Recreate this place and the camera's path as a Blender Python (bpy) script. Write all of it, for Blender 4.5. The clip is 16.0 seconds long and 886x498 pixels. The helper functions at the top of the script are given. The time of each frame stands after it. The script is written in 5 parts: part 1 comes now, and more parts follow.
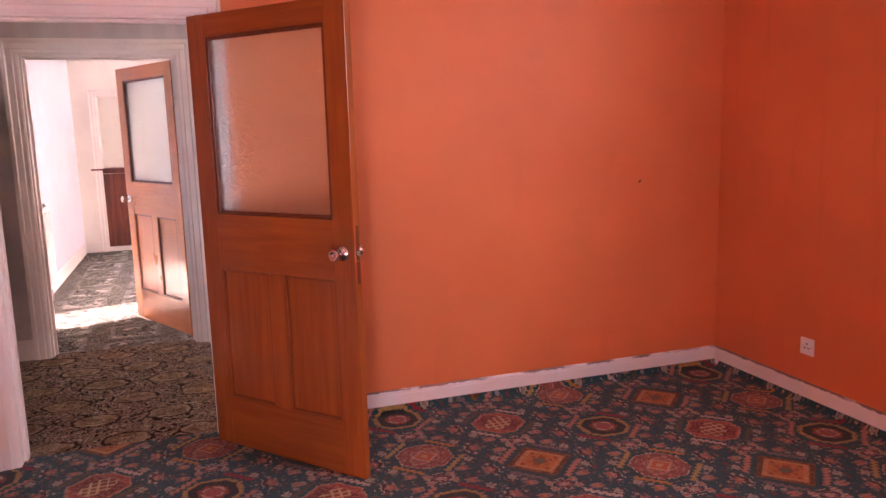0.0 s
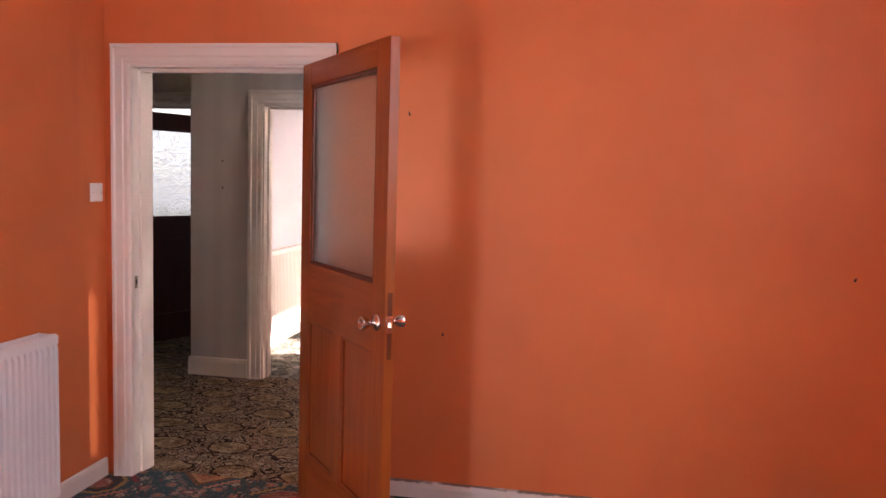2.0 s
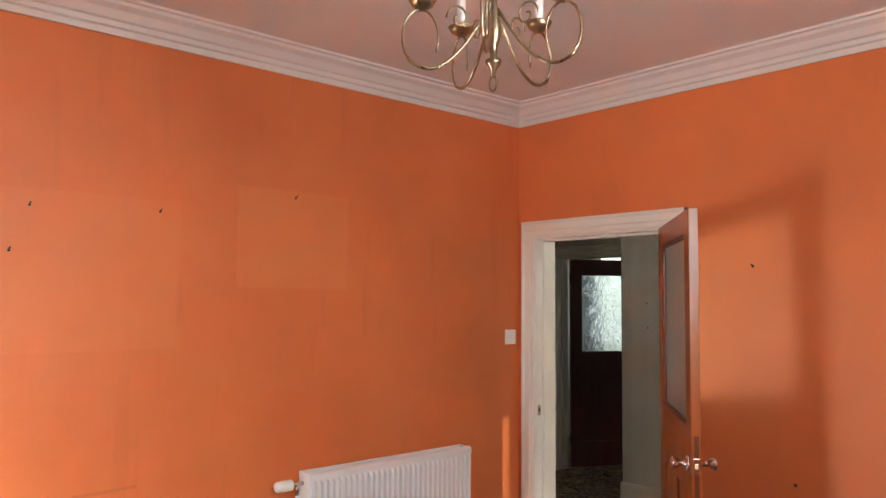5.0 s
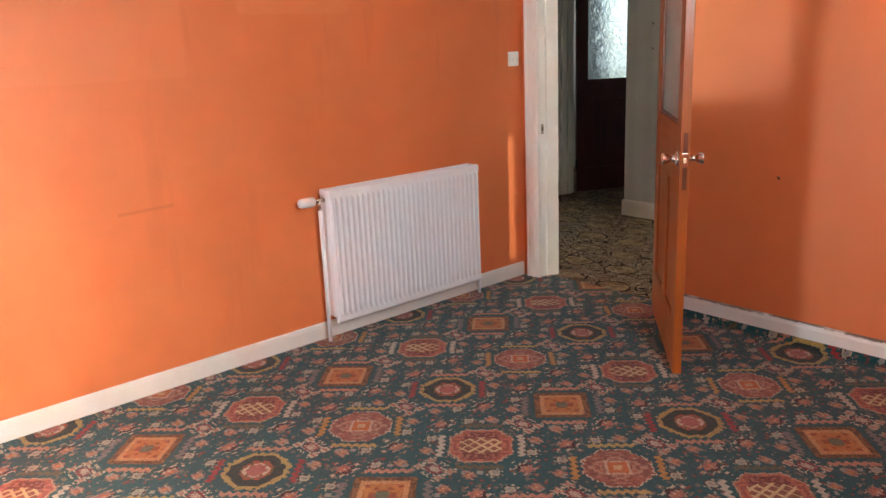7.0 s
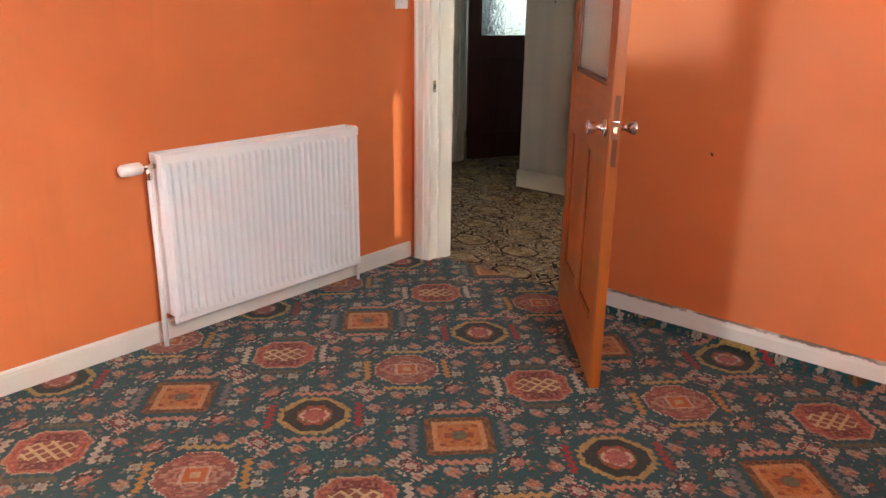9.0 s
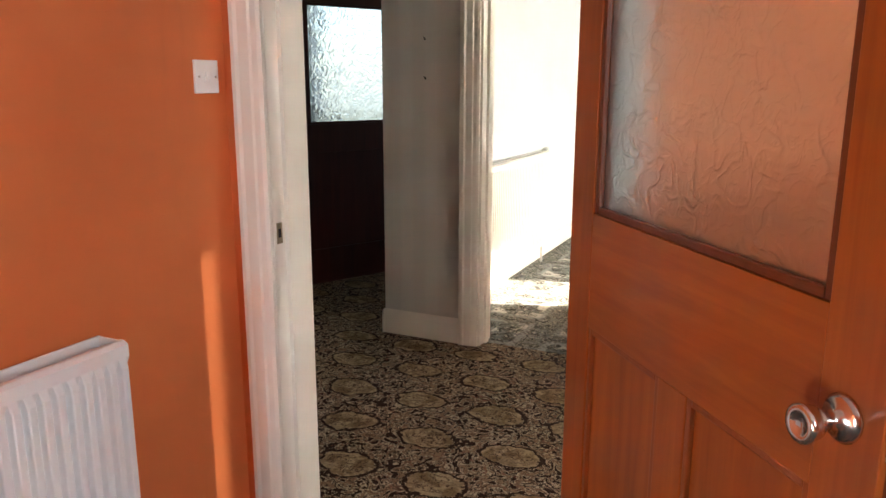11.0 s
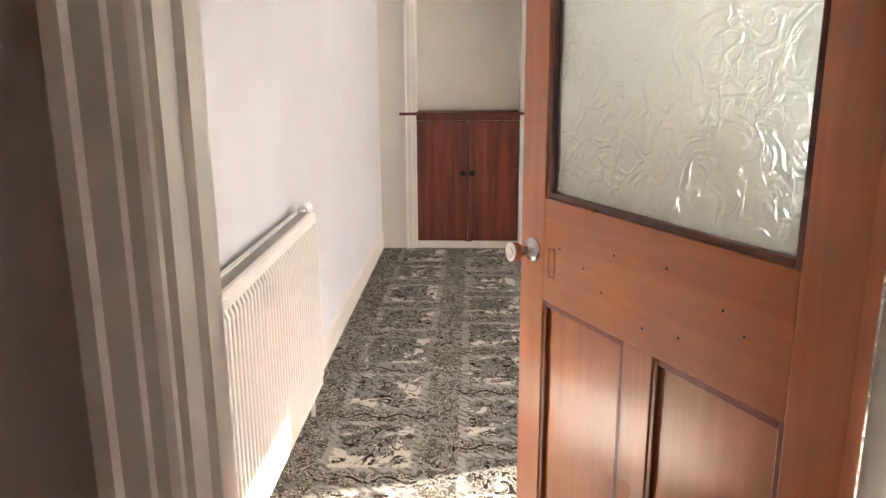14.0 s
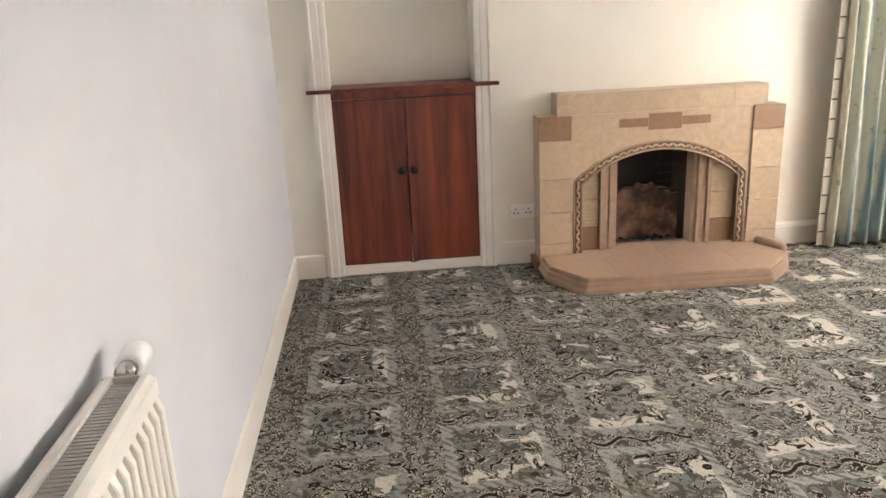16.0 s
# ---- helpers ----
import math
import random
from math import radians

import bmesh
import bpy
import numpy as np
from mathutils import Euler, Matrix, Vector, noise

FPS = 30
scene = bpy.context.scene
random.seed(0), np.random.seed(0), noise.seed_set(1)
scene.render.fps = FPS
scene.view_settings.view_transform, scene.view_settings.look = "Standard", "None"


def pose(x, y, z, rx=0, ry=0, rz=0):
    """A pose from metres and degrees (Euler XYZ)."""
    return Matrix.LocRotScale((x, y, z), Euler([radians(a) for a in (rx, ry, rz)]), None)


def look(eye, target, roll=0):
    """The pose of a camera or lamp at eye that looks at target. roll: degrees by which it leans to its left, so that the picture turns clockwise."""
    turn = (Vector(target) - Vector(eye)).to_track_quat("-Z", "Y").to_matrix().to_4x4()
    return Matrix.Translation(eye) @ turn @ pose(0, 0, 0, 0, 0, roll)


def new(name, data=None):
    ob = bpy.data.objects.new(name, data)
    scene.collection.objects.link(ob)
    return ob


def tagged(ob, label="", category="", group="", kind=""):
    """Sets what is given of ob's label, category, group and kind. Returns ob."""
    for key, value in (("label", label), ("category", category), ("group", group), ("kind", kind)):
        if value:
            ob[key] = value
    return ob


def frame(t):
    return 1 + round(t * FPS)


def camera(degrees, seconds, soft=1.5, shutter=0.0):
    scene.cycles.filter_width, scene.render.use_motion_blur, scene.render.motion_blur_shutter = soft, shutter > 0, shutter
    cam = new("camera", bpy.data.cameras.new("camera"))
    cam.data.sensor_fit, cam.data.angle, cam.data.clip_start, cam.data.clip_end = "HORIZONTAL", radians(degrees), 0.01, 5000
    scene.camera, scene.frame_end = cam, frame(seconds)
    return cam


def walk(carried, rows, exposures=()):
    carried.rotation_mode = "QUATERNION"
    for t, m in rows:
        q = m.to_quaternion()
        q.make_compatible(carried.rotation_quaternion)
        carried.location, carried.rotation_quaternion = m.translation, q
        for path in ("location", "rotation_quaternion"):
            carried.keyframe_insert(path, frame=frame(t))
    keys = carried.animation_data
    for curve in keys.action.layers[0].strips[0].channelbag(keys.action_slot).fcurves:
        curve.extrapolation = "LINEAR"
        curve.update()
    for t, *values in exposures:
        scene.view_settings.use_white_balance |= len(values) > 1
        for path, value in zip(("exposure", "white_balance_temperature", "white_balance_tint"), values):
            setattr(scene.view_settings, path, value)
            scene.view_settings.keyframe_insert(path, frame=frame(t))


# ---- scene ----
cam = camera(60.9, 16.0)
METRES, EYE, TILT, LEAN, TURN = 10.2, 1.5, 0.0, 0.0, -18.1
PATH = [
    (0, (0.206, 0.185, 1.472), (0.828, 2.059, 1.152), -1.6),
    (0.5, (0.477, 0.284, 1.487), (0.933, 2.207, 1.179), -1.2),
    (1, (0.802, 0.415, 1.467), (1.174, 2.361, 1.195), -0.3),
    (1.5, (1.11, 0.524, 1.503), (1.283, 2.509, 1.324), 0.6),
    (2, (1.451, 0.568, 1.489), (1.113, 2.531, 1.311), 1.7),
    (2.5, (1.761, 0.712, 1.467), (1.06, 2.575, 1.274), 1.2),
    (3, (2.015, 0.775, 1.51), (0.923, 2.446, 1.379), -1.6),
    (3.5, (2.202, 0.734, 1.597), (0.868, 2.224, 1.623), -2.5),
    (3.7, (2.252, 0.666, 1.616), (0.89, 2.124, 1.742), -1.1),
    (5.8, (2.451, 0.374, 1.614), (0.887, 1.619, 1.677), 1.2),
    (6, (2.483, 0.352, 1.592), (0.909, 1.585, 1.538), 0.4),
    (6.5, (2.53, 0.339, 1.534), (0.975, 1.549, 1.187), -2.5),
    (7, (2.533, 0.338, 1.472), (1.061, 1.591, 0.958), -2.6),
    (7.5, (2.533, 0.352, 1.41), (1.109, 1.631, 0.83), -2.4),
    (8, (2.489, 0.415, 1.374), (1.093, 1.687, 0.715), -2.8),
    (8.5, (2.344, 0.583, 1.352), (0.995, 1.894, 0.673), -1.5),
    (9, (2.017, 0.844, 1.369), (0.787, 2.296, 0.753), 0.7),
    (9.5, (1.684, 1.142, 1.364), (0.546, 2.69, 0.807), 2.2),
    (10, (1.342, 1.466, 1.373), (0.253, 3.063, 0.859), 2.0),
    (10.2, (1.218, 1.593, 1.366), (0.163, 3.219, 0.871), 1.7),
    (12.3, (-0.06, 3.287, 1.432), (-0.487, 5.198, 1.027), -2.5),
    (12.5, (-0.134, 3.461, 1.436), (-0.516, 5.381, 1.029), -2.8),
    (13, (-0.272, 3.917, 1.438), (-0.44, 5.862, 1.004), -2.7),
    (13.5, (-0.337, 4.41, 1.419), (-0.43, 6.357, 0.968), -1.2),
    (14, (-0.404, 4.864, 1.414), (-0.483, 6.805, 0.94), -0.3),
    (14.5, (-0.451, 5.285, 1.437), (-0.44, 7.223, 0.94), -1.5),
    (15, (-0.495, 5.719, 1.419), (-0.473, 7.645, 0.879), -2.2),
    (15.5, (-0.559, 6.133, 1.429), (-0.537, 8.051, 0.864), -2.7),
    (16, (-0.618, 6.507, 1.415), (-0.459, 8.412, 0.825), -2.7),
]
EXPOSURES = [(0.0, 3.0, 7000, 58), (1.2, 2.95, 7000, 56), (2.3, 2.75, 7000, 30), (3.7, 2.88, 7100, 18), (6.0, 2.92, 6500, 3), (6.8, 3.1, 6400, 8), (8.0, 3.4, 6400, 5), (10.2, 3.35, 6900, 9), (12.3, 2.75, 5900, 13), (13.0, 2.75, 6100, 16), (14.0, 2.4, 6600, 22), (14.5, 2.0, 6700, 25), (15.0, 2.0, 6600, 24), (16.0, 2.28, 6350, 17)]
walk(cam, [(t, look(eye, target, roll)) for t, eye, target, roll in PATH], EXPOSURES)

# ---- world, sun, large lights ----
SUN_TRAVEL = Vector((-0.95, -0.31, -0.404)).normalized()
world = bpy.data.worlds.new("sky")
scene.world = world
world.use_nodes = True
_wt = world.node_tree
sky = _wt.nodes.new("ShaderNodeTexSky")
sky.sky_type = "NISHITA"
sky.sun_disc = False
sky.sun_elevation = radians(22)
sky.sun_rotation = math.atan2(-SUN_TRAVEL.x, -SUN_TRAVEL.y)
_bg = _wt.nodes["Background"]
_bg.inputs["Strength"].default_value = 0.05
_wt.links.new(sky.outputs[0], _bg.inputs["Color"])

sun_data = bpy.data.lights.new("sun", "SUN")
sun_data.energy, sun_data.angle, sun_data.color = 5.0, radians(0.6), (1.0, 0.93, 0.82)
sun = new("sun", sun_data)
sun.matrix_world = look((8, 6, 8), Vector((8, 6, 8)) + SUN_TRAVEL)


def window_light(name, centre, toward, w, h, watts, color=(0.86, 0.93, 1.0), spread=180):
    data = bpy.data.lights.new(name, "AREA")
    data.spread = radians(spread)
    data.shape, data.size, data.size_y, data.energy, data.color = "RECTANGLE", w, h, watts, color
    ob = new(name, data)
    ob.matrix_world = look(centre, toward)
    return ob


window_light("window_light_orange", (3.30, 1.345, 2.06), (0, 2.8, 0.9), 0.74, 0.96, 5.6)
# unseen fill lamp, placed low at the back to cast door 1's shadow
window_light("window_light_back", (-0.37, -0.70, 0.62), (1.0, 3.6, 1.35), 0.44, 1.0, 1.25, spread=80)
window_light("window_light_white", (2.93, 7.97, 1.27), (0, 7.97, 1.1), 0.84, 1.4, 1.4, (0.72, 0.86, 1.0))
# fill lamp in an added window, brightens the right of the white room
window_light("window_light_net", (2.80, 9.5, 1.35), (0, 8.6, 1.0), 1.2, 1.4, 0.5, (0.74, 0.87, 1.0))
window_light("porch_light", (-2.4, 7.99, 1.65), (-2.2, 5.0, 1.5), 1.8, 1.1, 0.28)
window_light("fanlight_light", (2.84, 4.6, 2.1), (0, 4.75, 1.2), 0.75, 0.8, 0.10)


# ---- material tools ----
class S:
    """A value in a node tree, with arithmetic."""

    def __init__(self, nt, sock):
        self.nt, self.sock = nt, sock

    def op(self, kind, *others):
        n = self.nt.nodes.new("ShaderNodeMath")
        n.operation = kind
        for i, v in enumerate((self, *others)):
            if isinstance(v, S):
                self.nt.links.new(v.sock, n.inputs[i])
            else:
                n.inputs[i].default_value = v
        return S(self.nt, n.outputs[0])

    def __add__(self, o): return self.op("ADD", o)
    def __radd__(self, o): return self.op("ADD", o)
    def __sub__(self, o): return self.op("SUBTRACT", o)
    def __rsub__(self, o): return self.op("MULTIPLY", -1.0).op("ADD", o)
    def __mul__(self, o): return self.op("MULTIPLY", o)
    def __rmul__(self, o): return self.op("MULTIPLY", o)
    def __truediv__(self, o): return self.op("DIVIDE", o)
    def floor(self): return self.op("FLOOR")
    def abs(self): return self.op("ABSOLUTE")
    def max(self, o): return self.op("MAXIMUM", o)
    def min(self, o): return self.op("MINIMUM", o)
    def mod(self, o): return self.op("FLOORED_MODULO", o)
    def lt(self, o): return self.op("LESS_THAN", o)
    def gt(self, o): return self.op("GREATER_THAN", o)
    def sin(self): return self.op("SINE")
    def sqrt(self): return self.op("SQRT")
    def band(self, a, b): return self.gt(a) * self.lt(b)


def rgb(*c):
    return (*c, 1.0)


class Mat:
    """A principled material under construction."""

    def __init__(self, name, color=(0.5, 0.5, 0.5), rough=0.6, metal=0.0, spec=0.5):
        self.m = bpy.data.materials.new(name)
        self.m.use_nodes = True
        self.nt = self.m.node_tree
        self.bsdf = self.nt.nodes["Principled BSDF"]
        self.set("Base Color", rgb(*color))
        self.set("Roughness", rough)
        self.set("Metallic", metal)
        self.set("Specular IOR Level", spec)

    def set(self, key, v):
        if isinstance(v, S):
            self.nt.links.new(v.sock, self.bsdf.inputs[key])
        else:
            self.bsdf.inputs[key].default_value = v
        return self

    def coord(self, sx=1.0, sy=1.0, sz=1.0, local=False):
        n = self.nt.nodes.new("ShaderNodeTexCoord" if local else "ShaderNodeNewGeometry")
        mp = self.nt.nodes.new("ShaderNodeMapping")
        mp.inputs["Scale"].default_value = (sx, sy, sz)
        self.nt.links.new(n.outputs["Object" if local else "Position"], mp.inputs["Vector"])
        return mp.outputs[0]

    def xyz(self, local=False):
        sp = self.nt.nodes.new("ShaderNodeSeparateXYZ")
        self.nt.links.new(self.coord(local=local), sp.inputs[0])
        return [S(self.nt, o) for o in sp.outputs]

    def vec(self, x, y, z=0.0):
        n = self.nt.nodes.new("ShaderNodeCombineXYZ")
        for i, v in enumerate((x, y, z)):
            if isinstance(v, S):
                self.nt.links.new(v.sock, n.inputs[i])
            else:
                n.inputs[i].default_value = v
        return n.outputs[0]

    def noise(self, scale, detail=4.0, vec=None, rough=0.55, distort=0.0):
        n = self.nt.nodes.new("ShaderNodeTexNoise")
        n.inputs["Scale"].default_value, n.inputs["Detail"].default_value = scale, detail
        n.inputs["Roughness"].default_value, n.inputs["Distortion"].default_value = rough, distort
        self.nt.links.new(vec or self.coord(), n.inputs["Vector"])
        return S(self.nt, n.outputs[0])

    def white(self, vec):
        n = self.nt.nodes.new("ShaderNodeTexWhiteNoise")
        n.noise_dimensions = "3D"
        self.nt.links.new(vec, n.inputs["Vector"])
        return S(self.nt, n.outputs["Value"])

    def voronoi(self, scale, vec=None, feature="F1", rand=1.0):
        n = self.nt.nodes.new("ShaderNodeTexVoronoi")
        n.feature = feature
        n.inputs["Scale"].default_value, n.inputs["Randomness"].default_value = scale, rand
        self.nt.links.new(vec or self.coord(), n.inputs["Vector"])
        return S(self.nt, n.outputs[0])

    def ramp(self, v, *stops):
        n = self.nt.nodes.new("ShaderNodeValToRGB")
        el = n.color_ramp.elements
        while len(el) < len(stops):
            el.new(0.5)
        for e, (p, c) in zip(el, stops):
            e.position, e.color = p, rgb(*c)
        self.nt.links.new(v.sock, n.inputs[0])
        return S(self.nt, n.outputs[0])

    def mix(self, f, a, b, mode="MIX"):
        n = self.nt.nodes.new("ShaderNodeMix")
        n.data_type, n.blend_type = "RGBA", mode
        for v, s in ((f, n.inputs[0]), (a, n.inputs[6]), (b, n.inputs[7])):
            if isinstance(v, S):
                self.nt.links.new(v.sock, s)
            elif isinstance(v, tuple):
                s.default_value = rgb(*v)
            else:
                s.default_value = v
        return S(self.nt, n.outputs[2])

    def bump(self, height, strength=0.3, dist=0.002):
        n = self.nt.nodes.new("ShaderNodeBump")
        n.inputs["Strength"].default_value, n.inputs["Distance"].default_value = strength, dist
        self.nt.links.new(height.sock, n.inputs["Height"])
        self.nt.links.new(n.outputs[0], self.bsdf.inputs["Normal"])
        return self


def smooth(v, a, b):
    n = v.nt.nodes.new("ShaderNodeMapRange")
    n.interpolation_type = "SMOOTHSTEP"
    n.inputs["From Min"].default_value, n.inputs["From Max"].default_value = a, b
    v.nt.links.new(v.sock, n.inputs[0])
    return S(v.nt, n.outputs[0])


# ---- materials ----
def painted(name, c, rough=0.55, spread=0.06, grain=260.0, bump=0.12, spec=0.4):
    """Wall or wood paint with faint roller grain and soft blotches."""
    k = Mat(name, c, rough, spec=spec)
    blot = k.noise(1.7, 3.0)
    fine = k.noise(24.0, 4.0)
    lo = tuple(v * (1 - spread) for v in c)
    hi = tuple(min(1, v * (1 + spread)) for v in c)
    k.set("Base Color", k.mix(fine * 0.35, k.ramp(blot, (0.35, lo), (0.65, hi)), lo))
    k.set("Roughness", rough - 0.1 + fine * 0.2)
    return k.bump(k.noise(grain, 2.0) + blot * 2.0, bump, 0.0012)


def make_orange():
    k = Mat("orange_emulsion", rough=0.5, spec=0.35)
    c = k.ramp(k.noise(1.3, 3.0), (0.3, (0.67, 0.182, 0.058)), (0.7, (0.77, 0.220, 0.073)))
    scuff = smooth(k.noise(5.5, 6.0, rough=0.7), 0.68, 0.80)
    c = k.mix(scuff * 0.30, c, (0.50, 0.13, 0.06))
    x, y, z = k.xyz()
    ragged = (k.noise(14.0, 4.0) - 0.5) * 0.05
    for y0, y1, z0, z1, f in ((1.98, 2.575, 1.66, 2.12, 0.30), (0.95, 1.72, 1.40, 2.02, 0.16)):
        ghost = smooth((y + ragged * 0.3 - (y0 + y1) / 2).abs(), (y1 - y0) / 2 + 0.008, (y1 - y0) / 2 - 0.008) * smooth((z + ragged * 0.2 - (z0 + z1) / 2).abs(), (z1 - z0) / 2 + 0.008, (z1 - z0) / 2 - 0.008)
        c = k.mix(ghost * x.lt(-0.7) * f, c, (0.82, 0.29, 0.11))
    scrape = smooth((z - 0.85 - (y - 1.45) * 0.03).abs(), 0.012, 0.002) * (y - 1.45).abs().lt(0.12) * x.lt(-0.7)
    c = k.mix(scrape * 0.35, c, (0.42, 0.12, 0.05))
    drip = smooth(k.noise(3.2, 3.0, k.coord(1, 3.0, 0.35)), 0.58, 0.72)
    c = k.mix(drip * 0.16, c, (0.46, 0.12, 0.045))
    k.set("Base Color", c)
    k.set("Roughness", 0.42 + k.noise(9.0) * 0.18)
    return k.bump(k.noise(330, 3.0) + k.noise(40, 2.0) * 1.5, 0.16, 0.0012).m


ORANGE = make_orange()
WHITE_WALL = painted("white_emulsion", (0.68, 0.685, 0.70), 0.6, 0.03, bump=0.05).m
CREAM_WALL = painted("cream_emulsion", (0.80, 0.76, 0.66), 0.6, 0.03, bump=0.05).m
CEILING = painted("ceiling_white", (0.78, 0.75, 0.72), 0.75, 0.03).m
PLASTER = painted("plaster_grey", (0.62, 0.60, 0.57), 0.7, 0.08).m


def make_trim():
    k = Mat("white_gloss_paint", rough=0.28, spec=0.5)
    base = k.ramp(k.noise(2.2, 4.0), (0.3, (0.77, 0.72, 0.63)), (0.7, (0.82, 0.78, 0.71)))
    chips = smooth(k.noise(30.0, 6.0, k.coord(1, 1, 0.6), 0.75), 0.74, 0.77)
    k.set("Base Color", k.mix(chips * 0.8, base, (0.22, 0.16, 0.11)))
    k.set("Roughness", 0.30 + k.noise(14.0) * 0.12)
    return k.bump(k.noise(38.0, 2.0, k.coord(1, 1, 0.3)), 0.03, 0.0006).m


TRIM = make_trim()


def make_skirting():
    """Old white gloss with a scuffed and torn top edge."""
    k = Mat("scuffed_skirting_paint", rough=0.35)
    base = k.ramp(k.noise(3.0, 4.0), (0.3, (0.74, 0.70, 0.64)), (0.7, (0.82, 0.79, 0.74)))
    z = k.xyz()[2]
    torn = smooth(k.noise(5.0, 3.0), 0.36, 0.52)
    edge = smooth(z + k.noise(22.0, 6.0, rough=0.8) * 0.034, 0.138, 0.143) * torn
    marks = smooth(k.noise(26.0, 6.0, k.coord(1, 1, 2.0), 0.75), 0.66, 0.72)
    c = k.mix(edge * 0.9, base, (0.13, 0.075, 0.05))
    k.set("Base Color", k.mix(marks * 0.7, c, (0.16, 0.12, 0.10)))
    return k.bump(k.noise(40.0, 4.0), 0.15, 0.001).m


SKIRT = make_skirting()


def make_hall_paper():
    """Pale striped wallpaper with a faint damask figure."""
    k = Mat("hall_wallpaper", rough=0.7, spec=0.25)
    x, y, z = k.xyz()
    stripe = smooth(((x + y) * 42.0).sin() + k.noise(9.0) * 0.6, -0.4, 1.0)
    base = k.mix(stripe * 0.4, (0.55, 0.52, 0.475), (0.63, 0.60, 0.555))
    fig = smooth(k.noise(13.0, 3.0, k.coord(1, 1, 0.6), distort=1.5), 0.60, 0.66)
    base = k.mix(fig * 0.25, base, (0.52, 0.50, 0.47))
    dirt = smooth(k.noise(1.6, 5.0), 0.5, 0.75)
    k.set("Base Color", k.mix(dirt * 0.3, base, (0.50, 0.45, 0.39)))
    return k.bump(stripe * 0.5 + k.noise(180, 3.0), 0.25, 0.001).m


HALL = make_hall_paper()


def make_wood(name, dark, light, rough=0.32, along="z", coat=0.0, local=True, scale=1.0, vein=0.16):
    k = Mat(name, rough=rough)
    s = {"z": (26 * scale, 26 * scale, 1.6 * scale), "x": (1.6 * scale, 26 * scale, 26 * scale)}[along]
    grain = k.noise(1.0, 6.0, k.coord(*s, local=local), 0.6, 0.8)
    fine = k.noise(4.0, 4.0, k.coord(*s, local=local), 0.7)
    blot = k.noise(3.0, 3.0, k.coord(local=local))
    c = k.ramp(grain, (0.3, dark), (0.7, light))
    c = k.mix(smooth(fine, 0.52, 0.75) * vein, c, tuple(v * 0.55 for v in dark))
    c = k.mix(smooth(blot, 0.45, 0.8) * 0.3, c, tuple(v * 0.7 for v in dark))
    nick = smooth(k.noise(34.0, 3.0, k.coord(1, 1, 0.7, local=local), 0.8), 0.74, 0.77)
    k.set("Base Color", k.mix(nick * 0.7, c, tuple(v * 0.25 for v in dark)))
    k.set("Roughness", rough - 0.06 + blot * 0.16)
    k.set("Coat Weight", coat)
    k.set("Coat Roughness", 0.18)
    return k.bump(grain * 0.6 + fine * 0.3, 0.05, 0.001).m


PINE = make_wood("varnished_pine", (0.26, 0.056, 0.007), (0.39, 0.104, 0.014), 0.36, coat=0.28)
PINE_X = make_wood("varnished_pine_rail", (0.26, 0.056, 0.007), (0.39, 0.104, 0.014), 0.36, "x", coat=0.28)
# door 2's copy of the pine, colour raised to stand for reflected sunlight
PINE_LIT = make_wood("glossy_lit_pine", (0.50, 0.130, 0.022), (0.62, 0.185, 0.034), 0.28, coat=0.75)
PINE_LIT_X = make_wood("glossy_lit_pine_rail", (0.50, 0.130, 0.022), (0.62, 0.185, 0.034), 0.28, "x", coat=0.75)
PINE_BEAD = make_wood("stained_panel_bead", (0.20, 0.045, 0.010), (0.30, 0.075, 0.016), 0.34, coat=0.25)
PINE_DARK = make_wood("dark_stained_bead", (0.10, 0.022, 0.008), (0.16, 0.04, 0.012), 0.3, coat=0.3)
MAHOG = make_wood("mahogany_veneer", (0.045, 0.007, 0.003), (0.22, 0.042, 0.012), 0.45, coat=0.05, scale=0.45, vein=0.5)
DARK_DOOR = make_wood("dark_red_stained_door", (0.060, 0.008, 0.005), (0.105, 0.016, 0.009), 0.42, coat=0.1)

CHROME = Mat("worn_chrome", (0.72, 0.70, 0.67), 0.14, 1.0)
CHROME.set("Roughness", 0.08 + CHROME.noise(60.0, 4.0) * 0.2)
CHROME = CHROME.m
BRASS = Mat("dull_brass", (0.40, 0.345, 0.235), 0.28, 1.0)
BRASS.set("Roughness", 0.18 + BRASS.noise(40.0, 4.0) * 0.25)
BRASS = BRASS.m
IRON = Mat("blackened_iron", (0.03, 0.028, 0.027), 0.5, 0.6)
IRON.set("Roughness", 0.4 + IRON.noise(50.0) * 0.3)
IRON = IRON.m
PLASTIC = painted("white_plastic", (0.88, 0.88, 0.86), 0.35, 0.02, bump=0.02).m
DARK = painted("dark_slot", (0.02, 0.02, 0.02), 0.6, 0.1).m
RAD = painted("radiator_enamel", (0.88, 0.89, 0.90), 0.5, 0.012, 120.0, 0.0, 0.3).m
RAD_CREAM = painted("cream_radiator_enamel", (0.80, 0.77, 0.70), 0.32, 0.012, 120.0, 0.0, 0.3).m
GREY_METAL = painted("grey_grille", (0.50, 0.48, 0.44), 0.5, 0.05).m


def make_crinkle_glass(name, tint, rough, scale, depth):
    """Pressed obscure glass with a fine crinkle."""
    k = Mat(name, tint, rough)
    k.set("Transmission Weight", 1.0)
    k.set("IOR", 1.45)
    pos = k.coord(1, 1, 1, local=True)
    n1 = (k.noise(scale * 0.75, 2.0, pos, 0.45, 1.1) - 0.5).abs()
    n2 = (k.noise(scale * 1.5, 2.0, pos, 0.45, 0.9) - 0.5).abs()
    return k.bump(smooth(n1, 0.0, 0.10) * 1.4 + smooth(n2, 0.0, 0.09) * 0.5, 1.0, depth).m


